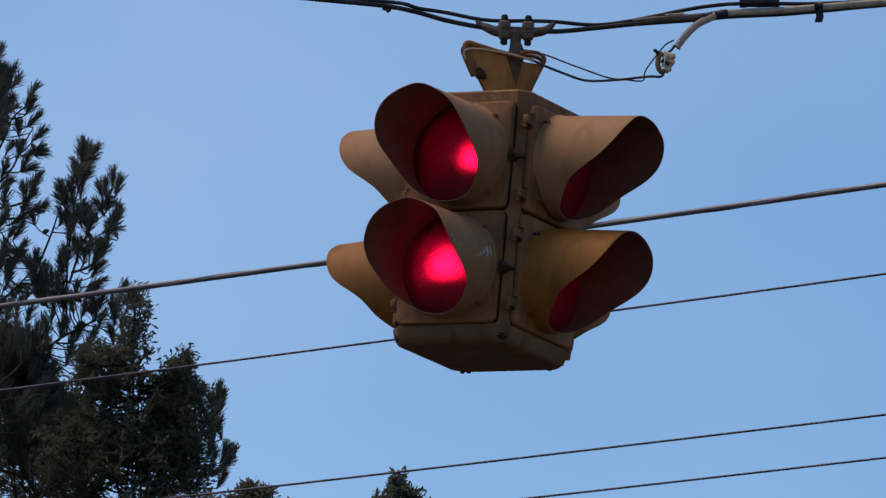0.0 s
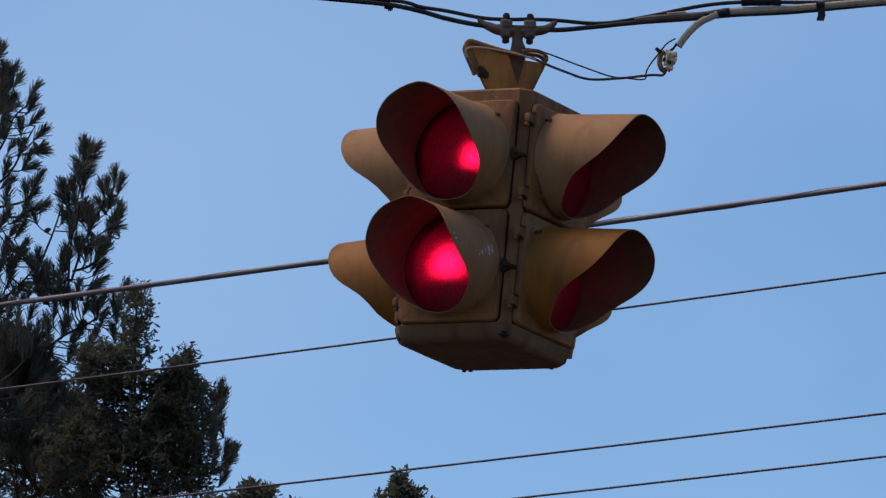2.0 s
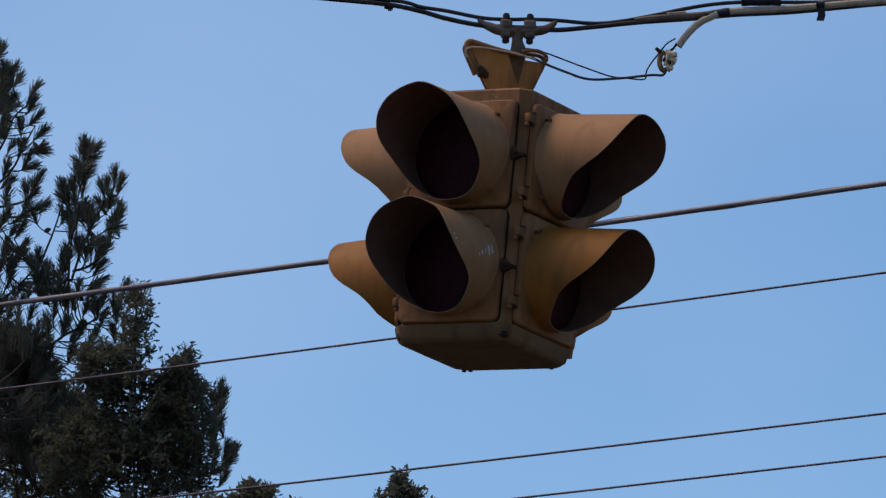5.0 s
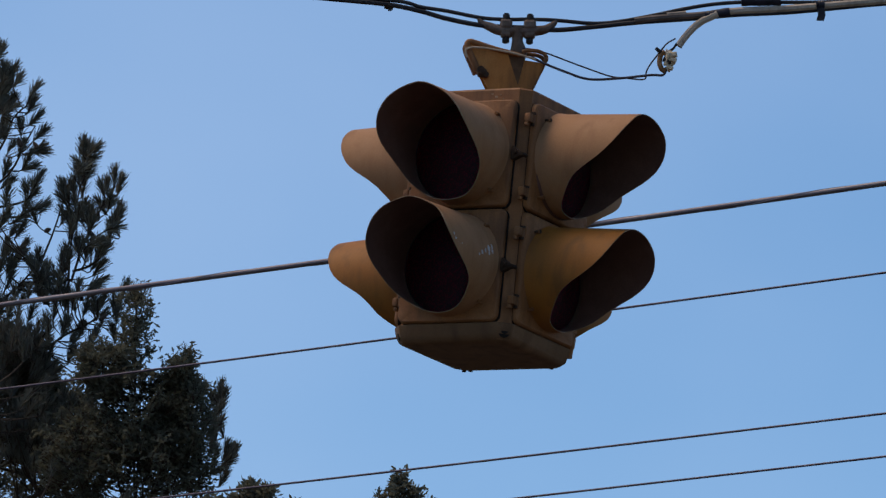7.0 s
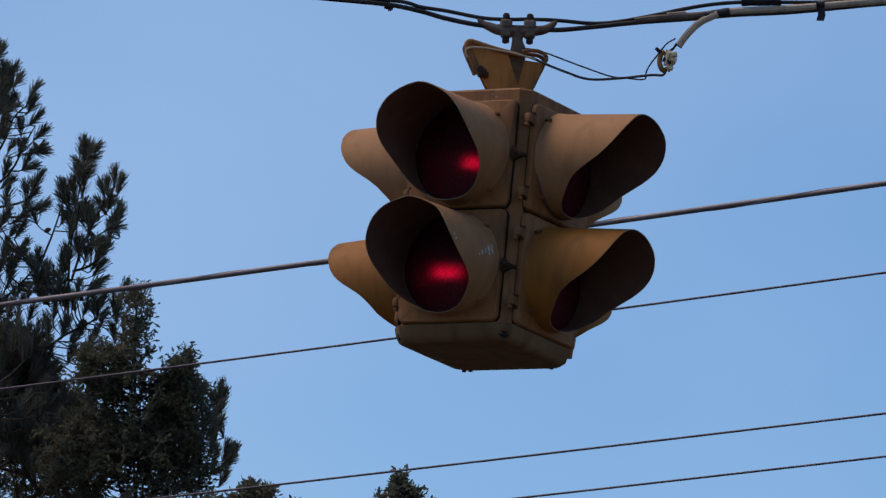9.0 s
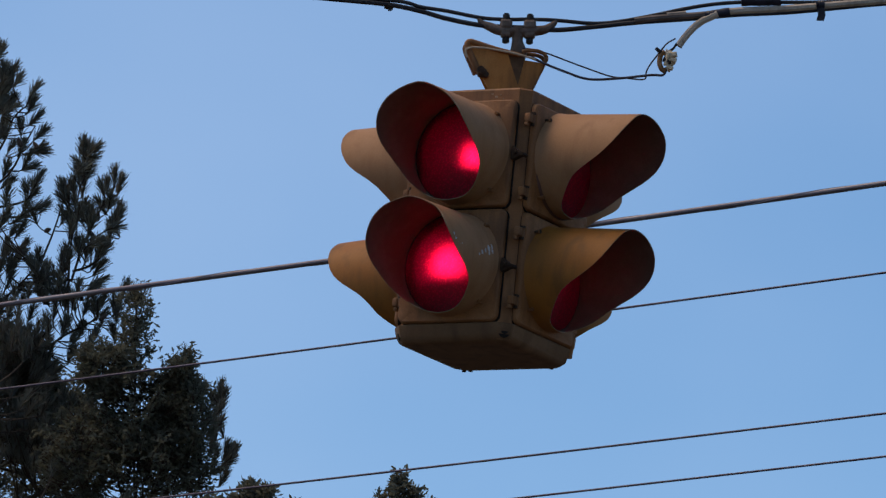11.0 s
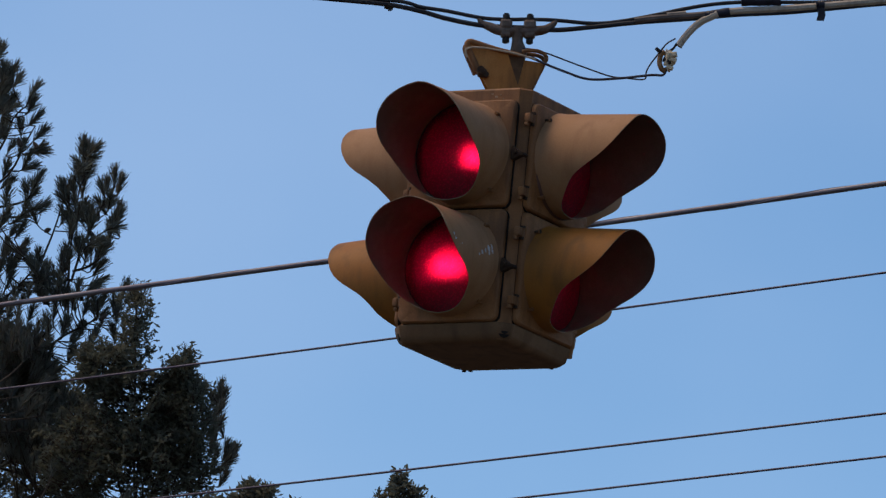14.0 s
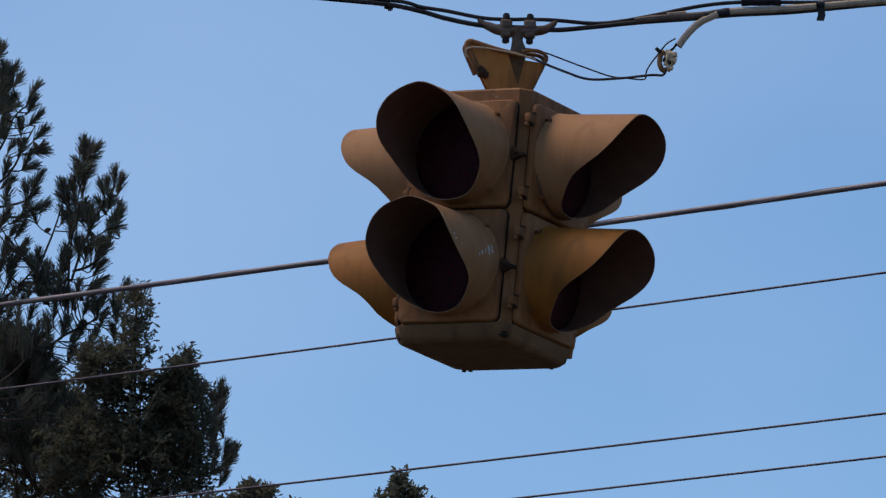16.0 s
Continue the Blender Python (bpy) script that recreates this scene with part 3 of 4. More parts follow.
# ---- hanger, clamp ----
def hanger():
    """A flared cast bracket across the roof's diagonal, with rolled edges and a wedge-shaped stem."""
    m = Matrix.Translation((0, 0, TALL)) @ Matrix.Rotation(math.pi / 4 - 0.16, 4, "Z")
    t = 0.018

    def plate_mesh(corners):
        """Two webs 36 mm apart with the outline given from below left, anticlockwise."""
        bm = bmesh.new()
        for y in (-t, t):
            off = Vector((0, 0.004 if y < 0 else -0.004, 0))
            f1 = [bm.verts.new((u, y, h)) for u, h in corners]
            f2 = [bm.verts.new(Vector((u, y, h)) + off) for u, h in corners]
            bm.faces.new(f1)
            bm.faces.new(f2)
            for i in range(len(corners)):
                k = (i + 1) % len(corners)
                bm.faces.new((f1[i], f1[k], f2[k], f2[i]))
        return bm

    plate = part("hanger_plate", plate_mesh([(-0.025, 0.006), (0.0245, 0.006), (0.0235, 0.037), (0.0205, 0.047), (-0.0065, 0.111), (-0.094, 0.122)]), BRACKET, signal, "ochre flared hanger bracket with a rolled edge", m=m)
    part("hanger_wing", plate_mesh([(0.0255, 0.006), (0.0395, 0.006), (0.0735, 0.099), (0.03, 0.1005), (0.0215, 0.046)]), BRACKET, plate)
    for y in (-t, t):
        bm = bmesh.new()
        line = curve_points([(-0.066, y * 0.9, 0.068), (-0.077, y, 0.088), (-0.092, y, 0.117), (-0.087, y, 0.127), (-0.066, y, 0.124), (-0.03, y, 0.117), (0.0, y, 0.113), (0.02, y, 0.11)], 5)
        add_tube(bm, line, [0.0078 - 0.00009 * i for i in range(len(line))], 10)
        part("rolled_edge", bm, CAST, plate, smooth=True)
        bm = bmesh.new()
        add_tube(bm, curve_points([(0.024, y, 0.117), (0.034, y, 0.122), (0.047, y, 0.1235), (0.06, y, 0.1225), (0.071, y, 0.1175), (0.0758, y, 0.109), (0.072, y, 0.097)], 5), 0.0042, 8)
        part("curled_hook", bm, CAST, plate, smooth=True)
    for s, p, q in ((-1, Vector((-0.061, 0, 0.066)), Vector((-0.088, 0, 0.108))), (1, Vector((0.041, 0, 0.012)), Vector((0.0725, 0, 0.096)))):
        bm = bmesh.new()
        d = (q - p)
        rot = Matrix.Translation((p + q) / 2) @ Matrix.Rotation(math.atan2(d.x, d.z), 4, "Y")
        add_box(bm, (0, 0, 0), (0.006, 0.036, d.length), 0.002, rot)
        part("side_flange", bm, CAST, plate)
    bm = bmesh.new()
    add_box(bm, (-0.056, -0.022, 0.062), (0.018, 0.014, 0.018), 0.003)
    add_cyl(bm, (-0.060, -0.036, 0.066), (-0.060, -0.02, 0.066), 0.0085, seg=8)
    add_cyl(bm, (-0.048, -0.034, 0.058), (-0.048, -0.02, 0.058), 0.006, seg=8)
    part("flange_bolt", bm, RUST, plate, "dark bolt at the bracket's edge")
    bm = bmesh.new()
    wedge = [(0.0115, 0.0155, 0.014, 0.116), (0.0145, 0.0165, 0.0155, 0.094), (0.018, 0.012, 0.016, 0.072), (0.0205, 0.008, 0.016, 0.056), (0.0215, 0.005, 0.016, 0.046), (0.0255, 0.003, 0.016, 0.012)]
    loft(bm, [[(c + sx * w, sy * d, h) for sx, sy in ((-1, -1), (1, -1), (1, 1), (-1, 1))] for c, w, d, h in wedge])
    part("stem_wedge", bm, STEM, plate, "wedge-shaped stem, coloured dark for the shadow between the plates", smooth=True)


hanger()
CLAMP = signal.matrix_basis.inverted() @ pose(0.1385, 16.638, 5.738)


def span_clamp():
    """A saddle with two horns, held to the wire by two long bolts, and a waisted stem."""
    bm = bmesh.new()
    line = curve_points([(-0.0815, 0, 0.018), (-0.0725, 0, 0.0065), (-0.058, 0, 0.0005), (-0.04, 0, -0.006), (-0.015, 0, -0.009), (0.015, 0, -0.009), (0.04, 0, -0.0055), (0.06, 0, -0.0015), (0.074, 0, 0.008), (0.0835, 0, 0.0195)], 5)
    n = len(line)
    add_tube(bm, line, [0.003 + 0.0088 * math.sin(math.pi * i / (n - 1)) ** 0.7 for i in range(n)], 10)
    clamp = part("span_clamp", bm, DARK_IRON, signal, "dark iron saddle clamp gripping the span wire", m=CLAMP, smooth=True)
    for x in (-0.0225, 0.0272):
        bm = bmesh.new()
        add_cyl(bm, (x, 0, -0.034), (x, 0, 0.03), 0.0058, seg=10)
        part("clamp_bolt", bm, RUBBER, clamp, smooth=True)
        for lo, hi in ((0.018, 0.027), (-0.032, -0.021)):
            bm = bmesh.new()
            add_cyl(bm, (x, 0, lo), (x, 0, hi), 0.0085, seg=6)
            part("nut", bm, RUBBER, clamp)
        bm = bmesh.new()
        add_box(bm, (x, 0, 0.006), (0.026, 0.024, 0.022), 0.006)
        add_box(bm, (x, 0, -0.014), (0.024, 0.022, 0.018), 0.006)
        part("clamp_jaw", bm, DARK_IRON, clamp)
    bm = bmesh.new()
    st = [(0.003, 0.0155, 0.012, 0.002), (0.0025, 0.0135, 0.012, -0.012), (0.0018, 0.0112, 0.012, -0.0275), (0.004, 0.0145, 0.013, -0.04), (0.0055, 0.0185, 0.013, -0.0515), (0.0065, 0.0155, 0.011, -0.062), (0.0073, 0.0105, 0.01, -0.0735)]
    loft(bm, [[(c + w * math.cos(a), d * math.sin(a), h) for a in (2 * math.pi * i / 14 for i in range(14))] for c, w, d, h in st])
    part("clamp_stem", bm, DARK_IRON, clamp, smooth=True)


span_clamp()

# ---- span wire, cables and their fittings ----
YS = 16.638


def along(points, dy=0.0):
    return [(x, YS + dy, z) for x, z in points]


def pull(points, left=None, right=None):
    """Carries a line on to its far ends in steps that grow slowly, so that it stays smooth."""
    def far(end, last, before):
        a, e = Vector(last), Vector(end)
        step, out, t = (a - Vector(before)).length, [], 0.0
        full = (e - a).length
        while True:
            step *= 1.35
            t += step
            if t > full - step * 0.8:
                return out + [tuple(e)]
            out.append(tuple(a.lerp(e, t / full) - Vector((0, 0, 0.35 * (t / full) * (1 - t / full)))))
    pts = list(points)
    if left:
        pts = far(left, points[0], points[1])[::-1] + pts
    if right:
        pts = pts + far(right, points[-1], points[-2])
    return pts


LEFT_MAST, RIGHT_MAST = (-11.6, 18.2), (12.4, 15.6)
tagged(tube("span_wire", pull(along([(-0.284, 5.7915), (-0.118, 5.787), (-0.064, 5.7755), (-0.01, 5.769), (0.061, 5.757), (0.112, 5.755), (0.164, 5.757), (0.221, 5.757), (0.298, 5.753), (0.357, 5.76),
            (0.428, 5.776), (0.487, 5.791), (0.546, 5.803), (0.607, 5.81), (0.69, 5.813), (0.771, 5.816), (0.91, 5.828)]), (-11.6, 18.2, 7.25), (12.4, 15.6, 7.1)), 0.0042, BLACK_WIRE, steps=5),
       "dark steel span wire sagging to the signal's clamp", "wire")
tagged(tube("lashed_cable", pull(along([(-0.242, 5.785), (-0.135, 5.778), (-0.069, 5.767), (-0.01, 5.752), (0.062, 5.74), (0.113, 5.738), (0.165, 5.738), (0.222, 5.7355), (0.299, 5.745), (0.39, 5.758), (0.5, 5.77), (0.59, 5.7815), (0.69, 5.79), (0.759, 5.798), (0.911, 5.818)], -0.002), (-11.6, 18.15, 7.2), (12.4, 15.5, 7.02)), 0.0052, BLACK_WIRE, steps=5),
       "black feeder cable lashed along the span wire", "cable")
feeder = tagged(tube("feeder_cable", pull(along([(0.565, 5.7845), (0.594, 5.789), (0.64, 5.793), (0.688, 5.797), (0.759, 5.805), (0.911, 5.823)], -0.004), None, (12.4, 15.55, 7.05)), 0.0078, JACKET, steps=6),
       "thick tan-grey jacketed feeder cable under the span wire", "cable")
tube("cable_core", along([(0.385, 5.7605), (0.416, 5.766), (0.47, 5.7725), (0.523, 5.778), (0.57, 5.7855)], -0.004), 0.0074, CORE, feeder, "dull brown bared end of the cable")
tube("jacket_stub", along([(0.452, 5.776), (0.47, 5.7785), (0.492, 5.7815)], -0.005), 0.0048, JACKET, feeder, "tan stub of cut jacket")
drop = tube("drop_cable", along([(0.557, 5.781), (0.543, 5.7735), (0.524, 5.763), (0.506, 5.747), (0.49, 5.727), (0.478, 5.709)], -0.008), [0.0078] * 30 + [0.009], JACKET)
tagged(drop, "short tan-grey drop cable taped to the feeder", "cable")


def wrap(name, points, r, label, loose=None):
    """Tape wound round a cable in slightly uneven turns, with a hanging end if given."""
    rnd = random.Random(len(name))
    line = curve_points(along(points, -0.004), 8)
    bm = bmesh.new()
    add_tube(bm, line, [r * rnd.uniform(0.93, 1.08) for _ in line], 12)
    ob = part(name, bm, TAPE, smooth=True)
    if loose:
        bm = bmesh.new()
        rows = [[(loose[0] + dx + sway, YS - 0.014 + 0.002 * k, z) for dx in (-0.008, 0.008)] for k, (z, sway) in enumerate(((5.812, 0), (5.798, 0.001), (5.786, 0.003), (5.774, 0.0)))]
        back = [[(x, y + 0.0015, z) for x, y, z in r2] for r2 in rows]
        loft(bm, [[a[0], a[1], b[1], b[0]] for a, b in zip(rows, back)])
        part("loose_end", bm, TAPE, ob)
    return tagged(ob, label, "tape")


wrap("tape_wrap", [(0.531, 5.776), (0.556, 5.7815), (0.583, 5.787)], 0.0098, "black vinyl tape binding the drop cable")
wrap("cable_sleeve", [(0.607, 5.811), (0.65, 5.8135), (0.69, 5.815)], 0.0105, "black sleeve on the span wire")
wrap("tape_flag", [(0.764, 5.807), (0.772, 5.808), (0.781, 5.809)], 0.0115, "black tape wrap with a loose hanging end", loose=(0.773,))
bm = bmesh.new()
add_tube(bm, curve_points(along([(-0.14, 5.777), (-0.131, 5.7755), (-0.122, 5.774)], 0.003), 6), 0.0072, 10)
add_box(bm, (-0.129, YS, 5.768), (0.008, 0.006, 0.007), 0.002)
tagged(part("wire_clip", bm, RUBBER, smooth=True), "small black clip tying cable and wire", "clip")

tagged(tube("pale_lead", along([(0.037, 5.662), (0.033, 5.672), (0.037, 5.681), (0.063, 5.684), (0.123, 5.676), (0.163, 5.667), (0.18, 5.661)], -0.036), 0.0024, PALE_WIRE),
       "pale tan lead draped along the hanger's edge", "wire")
tagged(tube("signal_lead", along([(0.17, 5.671), (0.2, 5.6575), (0.242, 5.642), (0.29, 5.628), (0.349, 5.631), (0.42, 5.641), (0.446, 5.642), (0.454, 5.654)], -0.02), 0.0027, LEAD),
       "dark signal lead looping to the connectors", "wire")
tagged(tube("ground_lead", along([(0.15, 5.692), (0.17, 5.69), (0.205, 5.682), (0.245, 5.668), (0.289, 5.653), (0.337, 5.638), (0.373, 5.635), (0.408, 5.634), (0.412, 5.65), (0.419, 5.665), (0.434, 5.687), (0.453, 5.712), (0.471, 5.724)], -0.01), 0.0017, LEAD),
       "thin dark lead rising in a loop to the drop cable", "wire")
tagged(tube("splice_lead", along([(0.450, 5.684), (0.458, 5.695), (0.467, 5.702), (0.474, 5.713)], -0.012), 0.0026, BLACK_WIRE), "short black lead from the drop cable", "wire")


def splice():
    """Split-bolt connectors in a bunch, with stubs of wire."""
    root = new("wire_splice")
    bm = bmesh.new()
    add_tube(bm, curve_points(along([(0.449, 5.693), (0.441, 5.685), (0.439, 5.668), (0.444, 5.655), (0.452, 5.651)], -0.02), 5), 0.0055, 10)
    part("split_bolt", bm, BROWN_CLAMP, root, "brown oxidised split bolt", smooth=True)
    bm = bmesh.new()
    add_tube(bm, curve_points(along([(0.45, 5.692), (0.46, 5.689), (0.466, 5.677), (0.462, 5.662), (0.455, 5.654)], -0.018), 5), [0.0062 + 0.0016 * math.sin(i * 1.7) for i in range(21)], 10)
    part("connector_body", bm, CERAMIC, root, smooth=True)
    for p, q, r in (((0.461, 5.684), (0.474, 5.686), 0.0078), ((0.461, 5.676), (0.473, 5.673), 0.0065), ((0.456, 5.660), (0.466, 5.655), 0.006), ((0.452, 5.662), (0.457, 5.69), 0.006), ((0.447, 5.676), (0.462, 5.668), 0.0055), ((0.44, 5.691), (0.43, 5.698), 0.0048)):
        bm = bmesh.new()
        add_cyl(bm, (p[0], YS - 0.022, p[1]), (q[0], YS - 0.026, q[1]), r, r * 0.8, 6)
        part("connector_nut", bm, CERAMIC if p[0] > 0.45 else RUBBER, root)
    return tagged(root, "bunch of cream and brown wire connectors", "connector")


splice()

# ---- overhead lines behind ----
WAY = Vector((0.779, -0.627, 0))


def overhead(name, mid, r, material, label, sag, second=0.0, rise=0.0):
    """A long line wire through a point, sagging between poles 44 m apart."""
    bm = bmesh.new()
    line = []
    for i in range(-44, 45):
        s = i / 2
        line.append(Vector(mid) + WAY * s + Vector((0, 0, sag * (s / 22) ** 2 + rise * s)))
    add_tube(bm, line, r, 10)
    ob = part(name, bm, material, smooth=True)
    if second:
        bm = bmesh.new()
        wound = []
        for k in range(1321):
            t = -22 + k / 30
            a = 2 * math.pi * t / 0.9
            ring_at = math.cos(a) * Vector((0, 0, 1)) + math.sin(a) * Vector((0.627, 0.779, 0))
            wound.append(Vector(mid) + WAY * t + Vector((0, 0, sag * (t / 22) ** 2)) + (r - 0.6 * second) * ring_at)
        add_tube(bm, wound, second, 6)
        part("messenger", bm, material, ob, smooth=True)
    return tagged(ob, label, "overhead line", "lines between the utility poles")


LINES = {"aerial_cable": ((-0.04, 28.64, 7.9035), 0.0102, ALU, "dull grey aerial cable with a strand wound round it", 0.5, 0.0034),
         "line_wire": ((-0.06, 30.18, 7.9034), 0.0044, LINE, "dull dark line wire", 0.45, 0.0, 0.00196)}
for nm, spec in LINES.items():
    overhead(nm, *spec)
overhead("line_wire", (0.25, 32.59, 7.9), 0.0047, LINE, "dull dark line wire", 0.4)
overhead("line_wire", (0.7, 33.14, 7.9), 0.0047, LINE, "dull dark line wire", 0.4)


def pole(name, x, y, tall, r, label, arms=()):
    root = new(name)
    root.matrix_basis = pose(x, y, 0)
    bm = bmesh.new()
    add_cyl(bm, (0, 0, -0.6), (0, 0, tall), r, r * 0.65, 20)
    part("shaft", bm, POLE, root, smooth=True)
    for p, q in arms:
        bm = bmesh.new()
        d = Vector(q) - Vector(p)
        add_box(bm, (0, 0, 0), (0.11, d.length, 0.12), 0.01, Matrix.Translation((Vector(p) + Vector(q)) / 2) @ Matrix.Rotation(math.atan2(-d.x, d.y), 4, "Z"))
        part("crossarm", bm, POLE, root)
    return tagged(root, label, "pole")


for s in (-22, 22):
    c = Vector((0.2, 31.2, 0)) + WAY * s
    side = Vector((0.627, 0.779, 0))
    pole("utility_pole", c.x, c.y, 9.2, 0.16, "weathered timber utility pole with a crossarm", [(tuple(-side * 3 + Vector((0, 0, 8.32))), tuple(side * 3 + Vector((0, 0, 8.32))))])
pole("span_mast", -11.6, 18.2, 7.8, 0.15, "weathered timber mast holding the span wire")
pole("span_mast", 12.4, 15.6, 7.8, 0.15, "weathered timber mast holding the span wire")


# ---- trees ----
def needle_brush(verts, faces, base, tip, rnd, count=62, size=0.125, spread=46):
    """A plump shoot of needles, brushed forward, with blunt tips."""
    axis = tip - base
    d = axis.normalized()
    s = d.orthogonal().normalized()
    u = d.cross(s)
    for _ in range(count):
        t = rnd.random() ** 0.75
        a, lean = rnd.uniform(0, 2 * math.pi), radians(rnd.uniform(4, spread) * (1.1 - 0.5 * t))
        out = math.cos(a) * s + math.sin(a) * u
        w = (math.cos(lean) * d + math.sin(lean) * out).normalized()
        p = base + axis * (0.55 * t - 0.05)
        length = size * rnd.uniform(0.75, 1.08) * (1 - 0.12 * t)
        e = p + w * length + Vector((0, 0, -0.012 * rnd.random()))
        side = w.cross(Vector((rnd.uniform(-1, 1), rnd.uniform(-1, 1), rnd.uniform(-1, 1)))).normalized()
        k = len(verts)
        verts += [p - side * 0.0034, p + side * 0.0034, e + side * 0.0019, e - side * 0.0019]
        faces.append((k, k + 1, k + 2, k + 3))


TOP = [(-3.37, 16.37, 20), (-3.34, 16.22, 40), (-3.24, 16.17, 30), (-3.35, 16.13, 5), (-3.19, 16.05, 25), (-3.05, 15.93, 30), (-3.12, 15.92, 10), (-3.02, 15.76, 40), (-2.97, 15.64, 40), (-2.96, 15.52, 75), (-3.19, 15.79, 45), (-3.23, 15.77, -5), (-3.03, 15.37, 65), (-3.28, 15.59, 35), (-3.3, 15.94, 25), (-3.25, 15.88, 25), (-3.33, 15.83, 5), (-3.08, 15.86, 25), (-3.28, 16.08, 20), (-2.99, 15.57, 55), (-3.1, 15.46, 25), (-3.23, 15.33, 40), (-3.3, 15.45, 15)]
LEADER = [(-2.7, 15.6, 5), (-2.74, 15.58, -5), (-2.78, 15.53, -25), (-2.64, 15.56, 20), (-2.58, 15.5, 45), (-2.57, 15.45, 60), (-2.79, 15.36, -30), (-2.88, 15.29, -5), (-2.93, 15.19, -30), (-2.79, 15.35, -15), (-2.82, 15.26, -15), (-2.64, 15.32, 45), (-2.62, 15.4, 50), (-2.9, 15.26, -15), (-2.81, 15.31, -5), (-2.72, 15.35, 5), (-2.85, 15.2, -10), (-2.7, 15.16, 10), (-2.66, 15.11, 15)]
SIDE = [(-2.45, 15.36, 5), (-2.42, 15.34, 15), (-2.48, 15.33, 0), (-2.54, 15.24, -5), (-2.65, 15.18, -35), (-2.59, 15.2, -15), (-2.44, 15.11, 55), (-2.4, 15.01, 25), (-2.44, 15.03, 20), (-2.5, 14.99, 5), (-2.38, 14.85, 65), (-2.48, 14.75, 30), (-2.51, 14.77, 20), (-2.48, 14.63, 40), (-2.48, 14.55, 65), (-2.61, 15.0, 10), (-2.56, 14.88, 15), (-2.54, 14.71, 30)]
MID = [(-3.27, 15.16, 5), (-3.32, 15.11, -20), (-3.17, 15.23, -15), (-3.01, 15.28, 25), (-3.07, 15.26, 10), (-2.95, 15.07, 50), (-2.94, 15.02, 65), (-3.18, 14.89, 25), (-3.11, 14.89, 30), (-3.08, 14.81, 40), (-3.1, 14.69, 80), (-3.25, 14.94, 25), (-3.28, 14.85, 15), (-3.03, 14.69, 0), (-3.1, 14.63, -20), (-3.11, 14.57, -35), (-2.97, 14.68, 5), (-3.19, 14.62, 20), (-3.2, 14.52, 20), (-3.12, 14.5, 30), (-3.28, 14.64, 10), (-3.03, 15.17, 40), (-3.11, 14.75, 45)]
LOW = [(-2.51, 14.46, 55), (-2.58, 14.49, 30), (-2.35, 14.48, 15), (-2.3, 14.47, 25), (-2.51, 14.42, 20), (-2.45, 14.37, 0), (-2.57, 14.13, 25), (-2.54, 14.11, 20), (-2.77, 14.21, 15), (-2.63, 14.35, 15), (-2.7, 14.44, 5), (-2.8, 14.39, 5), (-2.88, 14.32, 5), (-3.05, 14.34, 15), (-3.18, 14.29, 15), (-2.67, 14.18, 15), (-2.49, 14.25, 20), (-2.72, 14.05, 15), (-2.59, 14.01, 25), (-2.96, 14.23, 5), (-2.4, 14.4, 15), (-3.27, 14.38, 10)]
EDGE = [(-1.62, 13.79, 5), (-1.63, 13.73, 5), (-1.6, 13.7, 10), (-1.57, 13.65, 20), (-1.71, 13.63, -15), (-1.68, 13.68, -10), (-1.58, 13.54, 25), (-1.6, 13.48, 20), (-1.69, 13.52, -10), (-1.48, 13.29, 20), (-1.51, 13.26, 20), (-1.53, 13.23, 15), (-1.46, 13.12, 50), (-1.48, 13.19, 30), (-1.54, 12.99, 70), (-1.63, 13.27, 10), (-1.67, 13.35, 5)]
BOUGHS = [[(-2.79, 14.18), (-2.8, 14.52), (-2.79, 14.78), (-2.76, 15.09), (-2.71, 15.31), (-2.7, 15.48)], [(-2.78, 14.44), (-2.69, 14.77), (-2.58, 15.03), (-2.48, 15.21)], [(-2.77, 14.52), (-2.64, 14.58), (-2.56, 14.7), (-2.5, 14.82)], [(-3.46, 14.97), (-3.21, 15.04), (-3.11, 15.11), (-3.06, 15.19)], [(-3.42, 14.91), (-3.21, 14.93), (-3.08, 14.96), (-2.99, 15.01)], [(-3.06, 14.47), (-2.98, 14.69), (-2.92, 14.89), (-2.87, 15.11)], [(-3.47, 14.15), (-3.22, 14.33), (-3.1, 14.45), (-3.04, 14.52)], [(-3.52, 15.15), (-3.34, 15.48), (-3.28, 15.66), (-3.2, 15.76), (-3.11, 15.79)], [(-3.43, 15.11), (-3.27, 15.29), (-3.17, 15.53), (-3.11, 15.67)], [(-3.03, 13.82), (-2.83, 14.02), (-2.64, 14.13), (-2.5, 14.25), (-2.38, 14.36)], [(-3.53, 15.5), (-3.38, 15.94), (-3.3, 16.05), (-3.26, 16.11)]]


